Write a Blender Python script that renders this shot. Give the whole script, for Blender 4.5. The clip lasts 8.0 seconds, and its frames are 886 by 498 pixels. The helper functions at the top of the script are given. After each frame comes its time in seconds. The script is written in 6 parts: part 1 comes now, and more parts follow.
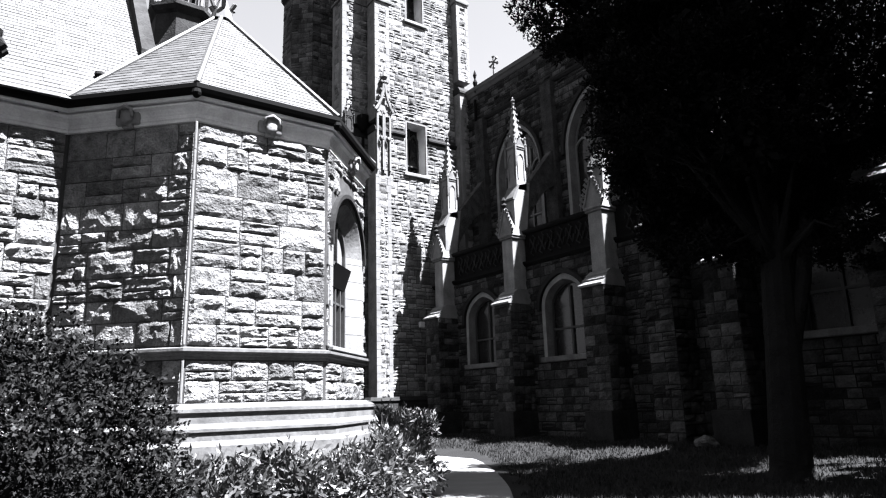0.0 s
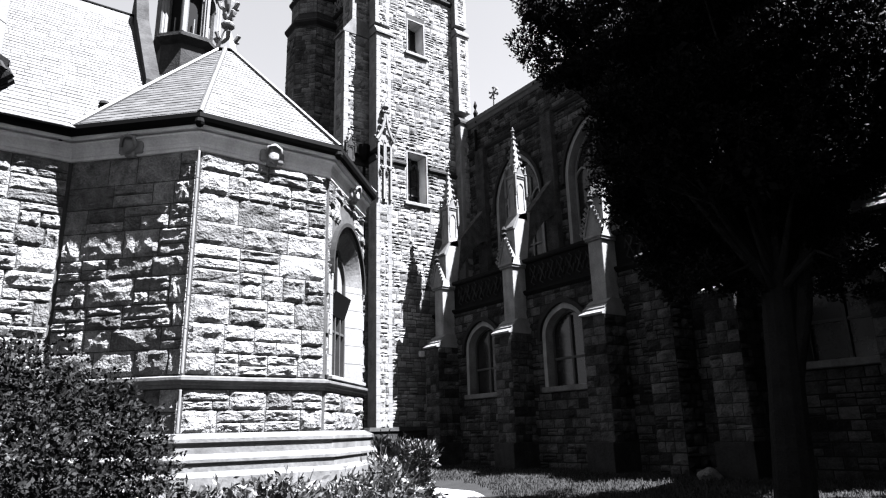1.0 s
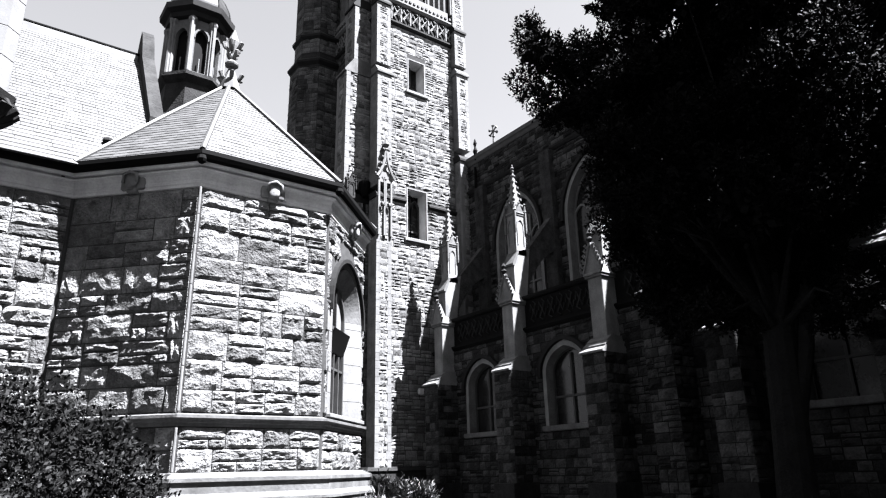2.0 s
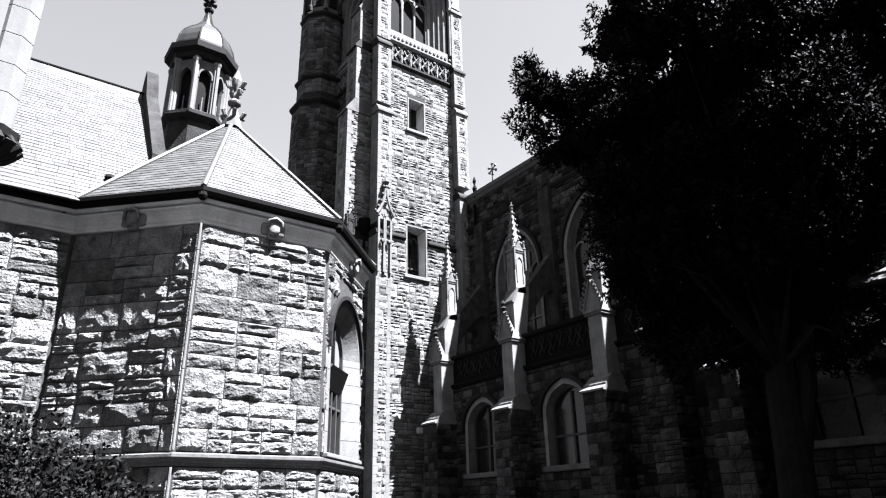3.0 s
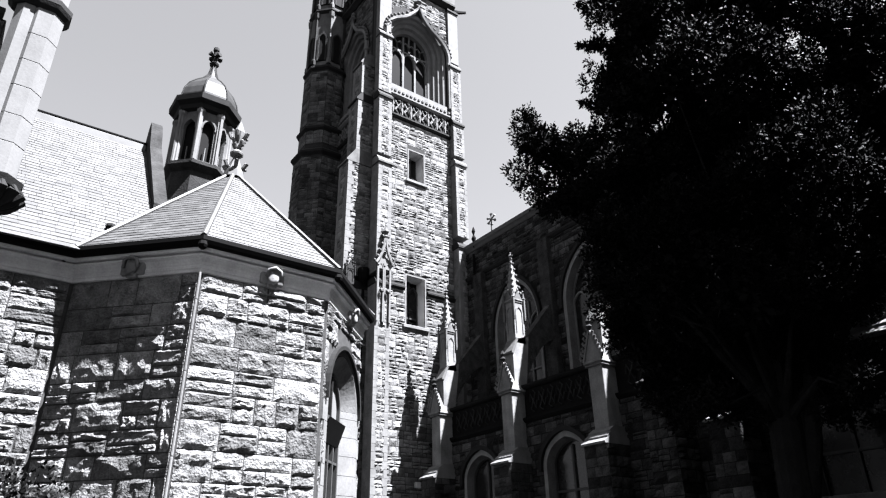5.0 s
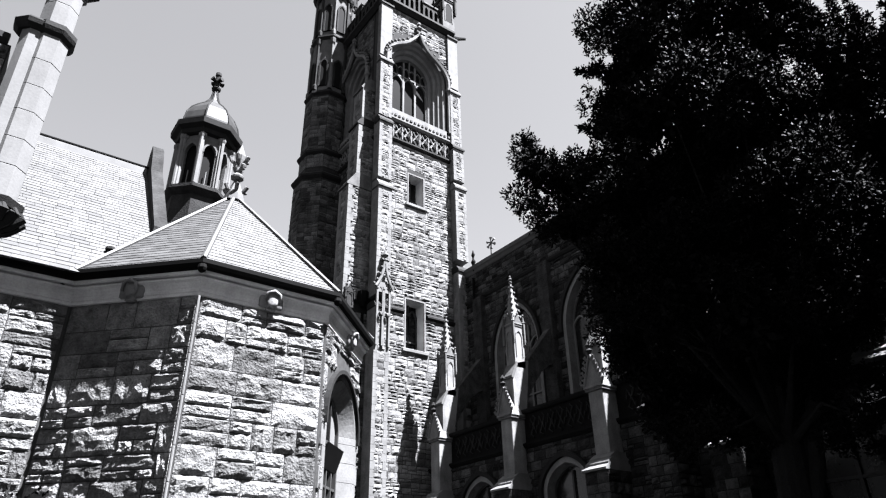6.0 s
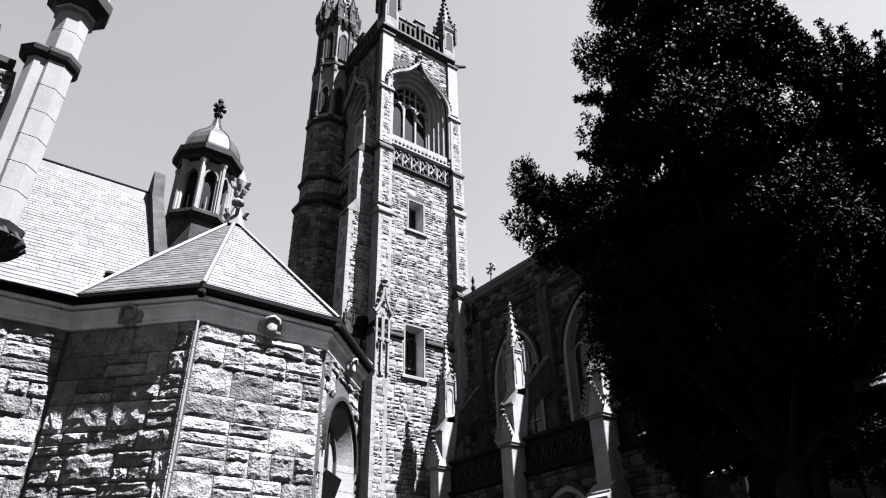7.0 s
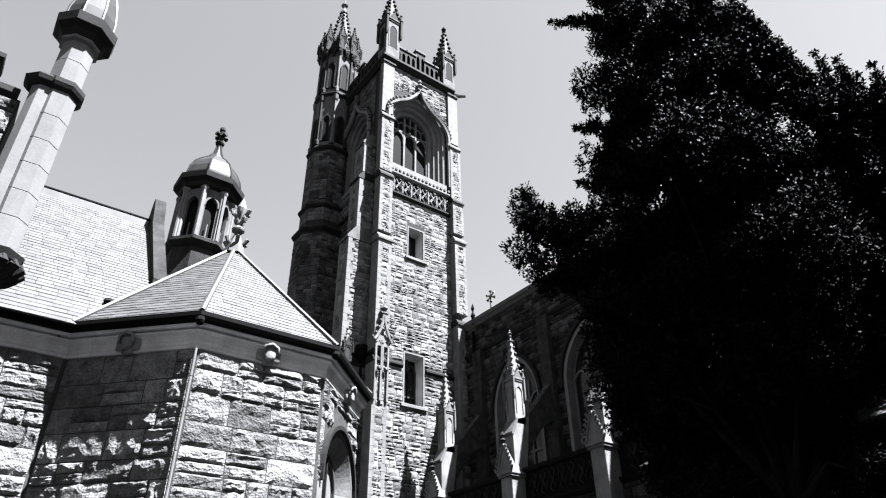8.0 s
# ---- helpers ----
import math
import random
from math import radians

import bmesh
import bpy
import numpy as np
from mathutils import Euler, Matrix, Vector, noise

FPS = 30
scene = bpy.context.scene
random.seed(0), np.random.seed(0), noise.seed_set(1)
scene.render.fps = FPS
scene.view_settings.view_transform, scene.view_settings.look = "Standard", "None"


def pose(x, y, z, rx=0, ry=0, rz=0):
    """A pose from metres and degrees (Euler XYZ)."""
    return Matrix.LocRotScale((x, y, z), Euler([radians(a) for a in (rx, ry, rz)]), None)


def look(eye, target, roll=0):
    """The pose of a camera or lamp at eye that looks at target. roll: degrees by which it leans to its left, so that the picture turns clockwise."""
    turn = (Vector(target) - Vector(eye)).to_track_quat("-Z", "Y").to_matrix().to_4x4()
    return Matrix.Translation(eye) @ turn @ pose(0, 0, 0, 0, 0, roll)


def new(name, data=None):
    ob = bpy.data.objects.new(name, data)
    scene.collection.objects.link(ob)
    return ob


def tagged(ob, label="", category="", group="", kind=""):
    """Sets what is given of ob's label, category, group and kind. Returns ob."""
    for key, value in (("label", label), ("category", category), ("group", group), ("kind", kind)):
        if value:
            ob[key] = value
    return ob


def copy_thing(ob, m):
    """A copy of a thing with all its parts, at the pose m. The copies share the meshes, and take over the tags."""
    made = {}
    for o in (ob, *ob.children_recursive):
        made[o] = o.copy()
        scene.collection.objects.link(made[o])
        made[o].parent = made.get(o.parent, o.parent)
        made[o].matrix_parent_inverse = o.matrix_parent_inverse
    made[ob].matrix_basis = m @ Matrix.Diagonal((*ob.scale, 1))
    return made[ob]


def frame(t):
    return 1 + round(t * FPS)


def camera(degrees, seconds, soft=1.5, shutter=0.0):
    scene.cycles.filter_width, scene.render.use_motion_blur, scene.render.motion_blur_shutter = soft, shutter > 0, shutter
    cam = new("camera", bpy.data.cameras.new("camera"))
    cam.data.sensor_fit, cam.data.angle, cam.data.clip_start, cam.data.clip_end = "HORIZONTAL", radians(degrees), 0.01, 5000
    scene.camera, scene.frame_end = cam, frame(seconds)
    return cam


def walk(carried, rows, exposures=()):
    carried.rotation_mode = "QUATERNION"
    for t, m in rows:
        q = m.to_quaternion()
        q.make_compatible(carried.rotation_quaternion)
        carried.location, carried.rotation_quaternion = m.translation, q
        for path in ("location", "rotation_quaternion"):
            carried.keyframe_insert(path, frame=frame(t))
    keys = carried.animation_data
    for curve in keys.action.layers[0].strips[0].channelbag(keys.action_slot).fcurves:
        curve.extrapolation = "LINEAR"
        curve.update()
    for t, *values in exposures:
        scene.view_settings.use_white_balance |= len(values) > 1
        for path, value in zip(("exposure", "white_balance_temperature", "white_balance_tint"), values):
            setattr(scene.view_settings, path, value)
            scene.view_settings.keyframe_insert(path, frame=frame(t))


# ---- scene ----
cam = camera(67.66, 8.0, soft=1.2)
EYE = 1.6
ROWS = [
    (0.0, 103.006, 1.656, -35.617),
    (0.5, 104.374, 1.608, -35.589),
    (1.0, 105.501, 1.465, -35.643),
    (1.5, 107.002, 1.387, -35.677),
    (3.0, 111.851, 1.221, -35.804),
    (3.5, 113.254, 1.164, -35.862),
    (4.0, 114.420, 1.161, -35.880),
    (4.5, 115.220, 1.144, -35.901),
    (6.0, 118.193, 1.029, -36.011),
    (6.5, 119.108, 0.987, -36.052),
    (7.0, 120.411, 0.890, -36.106),
    (7.5, 121.604, 0.885, -36.133),
    (8.0, 122.802, 0.836, -36.167),
]
walk(cam, [(t, pose(0, 0, EYE, rx, ry, rz)) for t, rx, ry, rz in ROWS], [(0.0, 3.7, 6250, 13), (4.0, 3.46, 6250, 13), (8.0, 3.33, 6250, 13)])

# ---- sky and sun ----
SUN_AZ, SUN_EL = math.atan2(0.52, -0.854), radians(63)
world = bpy.data.worlds.new("sky")
scene.world = world
world.use_nodes = True
wn, wl = world.node_tree.nodes, world.node_tree.links
sky = wn.new("ShaderNodeTexSky")
sky.sky_type = 'NISHITA'
sky.sun_disc = False
sky.sun_elevation = SUN_EL
sky.sun_rotation = SUN_AZ
grey = wn.new("ShaderNodeHueSaturation")
grey.inputs["Saturation"].default_value = 0.0
wl.new(sky.outputs[0], grey.inputs["Color"])
wl.new(grey.outputs[0], wn["Background"].inputs["Color"])
wn["Background"].inputs["Strength"].default_value = 0.0195
sun_data = bpy.data.lights.new("sun", 'SUN')
sun_data.energy = 6.2
sun_data.angle = radians(0.5)
sun = new("sun", sun_data)
SUN_TO = Vector((math.sin(SUN_AZ) * math.cos(SUN_EL), math.cos(SUN_AZ) * math.cos(SUN_EL), math.sin(SUN_EL)))
sun.matrix_world = look(SUN_TO * 60, (0, 0, 0))


# ---- materials ----
def material(name, base, spread=0.35, rough=0.85, scale=6.0, fine=60.0, bump=0.3, dist=0.02, per_object=0.0, per_island=0.0,
             metal=0.0, spec=0.08, stain=0.0, clear=0.0):
    m = bpy.data.materials.new(name)
    m.use_nodes = True
    n, l = m.node_tree.nodes, m.node_tree.links
    b = n["Principled BSDF"]
    tc = n.new("ShaderNodeTexCoord")
    geo = n.new("ShaderNodeNewGeometry")
    n1, n2 = n.new("ShaderNodeTexNoise"), n.new("ShaderNodeTexNoise")
    for t, s, d in ((n1, scale, 5.0), (n2, fine, 6.0)):
        l.new(geo.outputs["Position"], t.inputs["Vector"])
        t.inputs["Scale"].default_value = s
        t.inputs["Detail"].default_value = d
    mix = n.new("ShaderNodeMath")
    mix.operation = 'MULTIPLY_ADD'
    l.new(n2.outputs[0], mix.inputs[0])
    mix.inputs[1].default_value = 0.6
    l.new(n1.outputs[0], mix.inputs[2])
    ramp = n.new("ShaderNodeMapRange")
    ramp.inputs[1].default_value, ramp.inputs[2].default_value = 0.5, 1.1
    ramp.inputs[3].default_value, ramp.inputs[4].default_value = base * (1 - spread), base * (1 + spread)
    l.new(mix.outputs[0], ramp.inputs[0])
    out = ramp.outputs[0]

    def times(sock, lo, hi):
        mr = n.new("ShaderNodeMapRange")
        mr.inputs[3].default_value, mr.inputs[4].default_value = lo, hi
        l.new(sock, mr.inputs[0])
        mu = n.new("ShaderNodeMath")
        mu.operation = 'MULTIPLY'
        l.new(out, mu.inputs[0])
        l.new(mr.outputs[0], mu.inputs[1])
        return mu.outputs[0]
    if per_object:
        oi = n.new("ShaderNodeObjectInfo")
        out = times(oi.outputs["Random"], 1 - per_object, 1 + per_object)
    if per_island:
        out = times(geo.outputs["Random Per Island"], 1 - per_island, 1 + per_island)
    if stain:
        st, mp = n.new("ShaderNodeTexNoise"), n.new("ShaderNodeMapping")
        mp.inputs["Scale"].default_value = (3.0, 3.0, 0.35)
        l.new(geo.outputs["Position"], mp.inputs["Vector"])
        l.new(mp.outputs[0], st.inputs["Vector"])
        st.inputs["Scale"].default_value = 1.2
        st.inputs["Detail"].default_value = 4.0
        out = times(st.outputs[0], 1 + stain, 1 - stain)
    comb = n.new("ShaderNodeCombineColor")
    for i in range(3):
        l.new(out, comb.inputs[i])
    l.new(comb.outputs[0], b.inputs["Base Color"])
    b.inputs["Roughness"].default_value = rough
    b.inputs["Metallic"].default_value = metal
    b.inputs["Transmission Weight"].default_value = clear
    b.inputs["Specular IOR Level"].default_value = spec
    if bump:
        bp = n.new("ShaderNodeBump")
        bp.inputs["Strength"].default_value = bump
        bp.inputs["Distance"].default_value = dist
        l.new(mix.outputs[0], bp.inputs["Height"])
        l.new(bp.outputs[0], b.inputs["Normal"])
    return m


ROCK = material("rock_faced_stone", 0.084, 0.6, 0.9, 6, 30, 1.0, 0.07, per_object=0.5, stain=0.3)
TSTONE = material("tower_stone", 0.092, 0.45, 0.9, 2.2, 14, 0.8, 0.05, per_object=0.5, stain=0.3)
TSTONE_ISLE = material("tower_stone_joined", 0.092, 0.45, 0.9, 2.2, 14, 0.8, 0.05, per_island=0.5, stain=0.3)
# Base lowered because the nave stands in shade; that shade is in the colour.
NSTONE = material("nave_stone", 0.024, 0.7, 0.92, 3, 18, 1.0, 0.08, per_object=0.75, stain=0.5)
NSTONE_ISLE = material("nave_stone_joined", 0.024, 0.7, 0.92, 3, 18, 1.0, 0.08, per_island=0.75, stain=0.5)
# Darker copy of tower_stone: shade on the side, besides soot, is in its colour.
TSIDE = material("shaded_sooty_tower_stone", 0.042, 0.6, 0.9, 2.2, 14, 0.8, 0.05, per_island=0.6, stain=0.5)
MORTAR = material("mortar", 0.02, 0.3, 0.95, 8, 80, 0.4, 0.01)
PIERSTONE = material("pale_pier_limestone", 0.105, 0.35, 0.86, 2.2, 20, 0.4, 0.02, stain=0.45)
# Near-black, far below the wall stone in tone.
PARAPET = material("near_black_parapet", 0.0025, 0.5, 0.9, 3, 24, 0.4, 0.02)
LIME_MORTAR = material("lime_mortar", 0.028, 0.3, 0.95, 8, 80, 0.4, 0.01)
# Mortar of the shaded walls only, its shade put into the near-black colour.
DARK_MORTAR = material("shade_dark_mortar", 0.007, 0.3, 0.95, 8, 80, 0.4, 0.01)
DRESSED = material("dressed_limestone", 0.09, 0.25, 0.85, 2.5, 26, 0.3, 0.015, stain=0.3)
TRIM = material("weathered_limestone", 0.062, 0.35, 0.88, 2.5, 20, 0.4, 0.02, stain=0.45)
SLATE = material("slate", 0.028, 0.3, 0.6, 4, 50, 0.3, 0.01, per_object=0.3, spec=0.25)
SLATE_ISLE = material("slate_joined", 0.028, 0.3, 0.6, 4, 50, 0.3, 0.01, per_island=0.3, spec=0.25)
COPPER = material("aged_copper", 0.03, 0.3, 0.6, 3, 30, 0.2, 0.01, stain=0.4, spec=0.25)
# Base raised so shaded cornice and reveals look lit; bounce light put in colour.
CORNICE = material("brightened_pale_stone", 0.36, 0.25, 0.85, 2.5, 30, 0.25, 0.015, stain=0.3)
SURROUND = material("pale_window_stone", 0.12, 0.25, 0.85, 2.5, 30, 0.25, 0.015, stain=0.4)
GUTTER = material("dark_painted_metal", 0.002, 0.3, 0.8, 6, 60, 0.1, 0.005, spec=0.04)
LEAD = material("dark_stained_stone", 0.009, 0.35, 0.8, 4, 40, 0.3, 0.02)
# Soot on parapets and pinnacles; shade put into colour on pier_base and tower_plinth.
SOOT_SHADE = material("soot_and_shade_stone", 0.013, 0.6, 0.9, 2.5, 20, 0.6, 0.03, stain=0.5)
DARKWOOD = material("dark_window_bar", 0.03, 0.2, 0.5, 6, 60, 0.1, 0.003)
GLASS = material("leaded_glass", 0.008, 0.5, 0.14, 3, 20, 0.15, 0.006, spec=0.25)
DOME = material("weathered_sheet_metal", 0.017, 0.3, 0.55, 3, 30, 0.2, 0.01, stain=0.5, spec=0.08)
PALE = material("pale_turret_stone", 0.085, 0.16, 0.85, 2.5, 30, 0.25, 0.01, stain=0.22)
# Near-black stand-in for the unlit insides of openings, niches and blind panels.
INNER_SHADE = material("inner_shade_black", 0.003, 0.2, 0.9, 3, 20, 0.0)
GRASS = material("grass", 0.007, 0.4, 0.8, 1.5, 30, 0.4, 0.03)
BLADE = material("grass_blades", 0.015, 0.2, 0.7, 1.5, 30, 0.0, per_island=0.6)
SOIL = material("soil", 0.03, 0.4, 0.95, 6, 40, 0.8, 0.03)
CONCRETE = material("concrete_path", 0.13, 0.15, 0.9, 2.0, 60, 0.2, 0.005, stain=0.1)
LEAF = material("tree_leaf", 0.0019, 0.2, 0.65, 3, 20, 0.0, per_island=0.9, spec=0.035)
BUSHLEAF = material("bush_leaf", 0.0045, 0.2, 0.65, 3, 20, 0.0, per_island=0.9, spec=0.07)
HOSTA = material("broad_leaf", 0.02, 0.25, 0.45, 8, 40, 0.1, per_island=0.9, spec=0.35)
LILY = material("narrow_leaf", 0.036, 0.25, 0.5, 8, 40, 0.1, per_island=0.85, spec=0.3)
ZINC = material("pale_sheet_metal", 0.055, 0.2, 0.6, 3, 30, 0.15, 0.008, stain=0.25, spec=0.2)
BARK = material("bark", 0.006, 0.5, 0.95, 4, 22, 1.0, 0.05)


# ---- mesh helpers ----
def part(name, bm, mat, parent=None, label="", smooth=False):
    me = bpy.data.meshes.new(name)
    if isinstance(bm, tuple):
        me.from_pydata(bm[0], [], bm[1])
    else:
        bmesh.ops.recalc_face_normals(bm, faces=bm.faces)
        bm.to_mesh(me)
        bm.free()
    me.materials.append(mat)
    if smooth:
        for p in me.polygons:
            p.use_smooth = True
    ob = new(name, me)
    ob.parent = parent
    if label:
        ob["label"] = label
    return ob


def thing(name, label, category, group="", kind="", at=(0, 0, 0)):
    ob = new(name)
    ob.location = at
    ob.empty_display_size = 0.2
    return tagged(ob, label, category, group, kind)


def box(bm, x0, x1, y0, y1, z0, z1, m=None, bevel=0.0):
    vs = [bm.verts.new(p) for p in ((x0, y0, z0), (x1, y0, z0), (x1, y1, z0), (x0, y1, z0), (x0, y0, z1), (x1, y0, z1), (x1, y1, z1), (x0, y1, z1))]
    fs = [bm.faces.new([vs[i] for i in f]) for f in ((0, 3, 2, 1), (4, 5, 6, 7), (0, 1, 5, 4), (1, 2, 6, 5), (2, 3, 7, 6), (3, 0, 4, 7))]
    if bevel:
        es = {e for f in fs for e in f.edges}
        r = bmesh.ops.bevel(bm, geom=list(es), offset=bevel, segments=1, affect='EDGES')
        vs = list({v for f in r["faces"] for v in f.verts} | {v for v in vs if v.is_valid})
    if m:
        bmesh.ops.transform(bm, matrix=m, verts=vs)
    return vs


def lathe(bm, prof, n, c, turn=0.0, squash=1.0):
    """Rings of n corners round c from (radius, height) pairs."""
    rings = []
    for r, z in prof:
        ring = []
        for i in range(n):
            a = turn + 2 * math.pi * i / n
            ring.append(bm.verts.new((c[0] + r * math.cos(a), c[1] + r * math.sin(a) * squash, c[2] + z)))
        rings.append(ring)
    for a, b in zip(rings, rings[1:]):
        for i in range(n):
            j = (i + 1) % n
            bm.faces.new((a[i], a[j], b[j], b[i]))
    bm.faces.new(rings[0][::-1])
    bm.faces.new(rings[-1])


def moulding(bm, path, prof):
    """A profile of (out, z) pairs swept along an open plan path, out to the right of the way."""
    n = len(path)
    cols = []
    for i, p in enumerate(path):
        p = Vector(p)
        a = (p - Vector(path[i - 1])).normalized() if i else (Vector(path[1]) - p).normalized()
        b = (Vector(path[i + 1]) - p).normalized() if i < n - 1 else a
        na, nb = Vector((a.y, -a.x)), Vector((b.y, -b.x))
        k = (na + nb)
        k = k / max(0.3, k.dot(na))
        cols.append([bm.verts.new((p.x + k.x * o, p.y + k.y * o, z)) for o, z in prof])
    for a, b in zip(cols, cols[1:]):
        for j in range(len(prof)):
            q = (j + 1) % len(prof)
            bm.faces.new((a[j], b[j], b[q], a[q]))
    bm.faces.new(cols[0])
    bm.faces.new(cols[-1][::-1])


def tube(bm, pts, rad, n=6):
    """A round bar along points, with one radius or one a point."""
    rs = rad if isinstance(rad, (list, tuple)) else [rad] * len(pts)
    rings = []
    for i, p in enumerate(pts):
        p = Vector(p)
        d = (Vector(pts[min(i + 1, len(pts) - 1)]) - Vector(pts[max(i - 1, 0)])).normalized()
        s = d.cross(Vector((0.31, 0.2, 0.93)))
        s = s.normalized() if s.length > 0.05 else d.orthogonal().normalized()
        t = d.cross(s)
        rings.append([bm.verts.new(p + (s * math.cos(a) + t * math.sin(a)) * rs[i]) for a in [2 * math.pi * k / n for k in range(n)]])
    for a, b in zip(rings, rings[1:]):
        for i in range(n):
            j = (i + 1) % n
            bm.faces.new((a[i], a[j], b[j], b[i]))
    bm.faces.new(rings[0][::-1])
    bm.faces.new(rings[-1])


def plane_frame(origin, along, out):
    """Local x along a wall, -y out of it, z up."""
    u, n = Vector(along).normalized(), Vector(out).normalized()
    m = Matrix((u, -n, Vector((0, 0, 1)))).transposed().to_4x4()
    m.translation = Vector(origin)
    return m


def arch_half(hw, rise, k=10):
    """(half width, height) from the springing to the apex of a pointed or flat arch."""
    out = []
    if rise >= hw:
        c = (rise * rise - hw * hw) / (2 * hw)
        R, top = hw + c, math.atan2(rise, c)
        for i in range(k + 1):
            a = top * i / k
            out.append((max(0.0, R * math.cos(a) - c), R * math.sin(a)))
    else:
        for i in range(k + 1):
            a = math.pi / 2 * i / k
            out.append((hw * math.cos(a), rise * (0.75 * math.sin(a) + 0.25 * a / (math.pi / 2))))
    return out


def outline(op, grow=0.0):
    """Closed outline of an opening (u, sill, half width, springing, rise), counter-clockwise."""
    u, sill, hw, spring, rise = op
    if not rise:
        return [(u - hw - grow, sill), (u + hw + grow, sill), (u + hw + grow, spring + grow), (u - hw - grow, spring + grow)]
    half = arch_half(hw + grow, rise + grow * 1.2)
    right = [(u + w, spring + h) for w, h in half]
    left = [(u - w, spring + h) for w, h in half[:-1]][::-1]
    return [(u - hw - grow, sill), (u + hw + grow, sill)] + right + left


def width_at(op, z, grow=0.0):
    u, sill, hw, spring, rise = op
    if z < sill - grow or z > spring + rise + grow:
        return 0.0
    if z <= spring or not rise:
        return hw + grow
    best = 0.0
    for w, h in arch_half(hw + grow, rise + grow):
        if spring + h <= z + 1e-6:
            best = w
    return best


def wall_panel(bm, m, u0, u1, z0, z1, thick, ops):
    """A wall in the local frame m with openings cut through it."""
    ops = sorted(ops)
    edges = [u0] + [0.5 * (a[0] + a[2] + b[0] - b[2]) for a, b in zip(ops, ops[1:])] + [u1]

    def quad(pts, d):
        bm.faces.new([bm.verts.new(m @ Vector((p[0], d, p[1]))) for p in pts])
    if not ops:
        for d in (0, thick):
            quad([(u0, z0), (u1, z0), (u1, z1), (u0, z1)], d)
    for i, op in enumerate(ops):
        a, b = edges[i], edges[i + 1]
        ring = outline(op)
        left, right = op[0] - op[2], op[0] + op[2]
        for d in (0, thick):
            quad([(a, z0), (left, z0), (left, z1), (a, z1)], d)
            quad([(right, z0), (b, z0), (b, z1), (right, z1)], d)
            quad([(left, z0), (right, z0), (right, op[1]), (left, op[1])], d)
            top = ring[2:] if op[4] else ring[2:]
            for p, q in zip(top, top[1:]):
                quad([p, q, (q[0], z1), (p[0], z1)], d)
        for p, q in zip(ring, ring[1:] + ring[:1]):
            bm.faces.new([bm.verts.new(m @ Vector(v)) for v in ((p[0], 0, p[1]), (q[0], 0, q[1]), (q[0], thick, q[1]), (p[0], thick, p[1]))])
    for p, q in (((u0, z0), (u1, z0)), ((u1, z0), (u1, z1)), ((u1, z1), (u0, z1)), ((u0, z1), (u0, z0))):
        bm.faces.new([bm.verts.new(m @ Vector(v)) for v in ((p[0], 0, p[1]), (q[0], 0, q[1]), (q[0], thick, q[1]), (p[0], thick, p[1]))])


def arch_ring(bm, m, op, w0, w1, d0, d1, sill=True):
    """A band round an opening, between two growths, from depth d0 to d1 (minus: out of the wall)."""
    a, b = outline(op, w0), outline(op, w1)
    rng = range(1, len(a)) if not sill else range(len(a))
    for i in rng:
        j = (i + 1) % len(a)
        pa, pb, qa, qb = a[i], b[i], a[j], b[j]
        for quad in (((pa, d0), (qa, d0), (qb, d0), (pb, d0)), ((pb, d0), (qb, d0), (qb, d1), (pb, d1)), ((pa, d0), (pa, d1), (qa, d1), (qa, d0))):
            try:
                bm.faces.new([bm.verts.new(m @ Vector((p[0], d, p[1]))) for p, d in quad])
            except ValueError:
                pass


def fill_opening(bm, m, op, d, grow=0.0):
    bm.faces.new([bm.verts.new(m @ Vector((p[0], d, p[1]))) for p in outline(op, grow)])


# rough stones that share their meshes
def stone_mesh(name, mat, nx, nz, seed, wild):
    rng = random.Random(seed)
    vs, fs = [], []
    for j in range(nz + 1):
        for i in range(nx + 1):
            x, z = i / nx, j / nz
            edge = min(x, 1 - x, z, 1 - z)
            if edge == 0:
                y = -0.12
            else:
                q = Vector((x * 2.2 + seed, z * 1.8, seed * 1.7))
                y = -0.62 + 0.3 * (z - 0.45) - wild * (rng.random() - 0.4) - 0.5 * noise.noise(q) - 0.28 * noise.noise(q * 2.3)
                y = min(-0.2, y) * (0.62 + 0.38 * min(1.0, edge * 5))
                x += (rng.random() - 0.5) * 0.5 / nx
                z += (rng.random() - 0.5) * 0.5 / nz
            vs.append((x, y, z))
    w = nx + 1
    for j in range(nz):
        for i in range(nx):
            fs.append((j * w + i, j * w + i + 1, (j + 1) * w + i + 1, (j + 1) * w + i))
    rim = [i for i in range(w)] + [j * w + nx for j in range(1, nz + 1)] + [nz * w + i for i in range(nx - 1, -1, -1)] + [j * w for j in range(nz - 1, 0, -1)]
    base = len(vs)
    vs += [(vs[k][0], 0.3, vs[k][2]) for k in rim]
    for a in range(len(rim)):
        b = (a + 1) % len(rim)
        fs.append((rim[a], base + a, base + b, rim[b]))
    me = bpy.data.meshes.new(name)
    me.from_pydata(vs, [], fs)
    me.materials.append(mat)
    me.update()
    return me


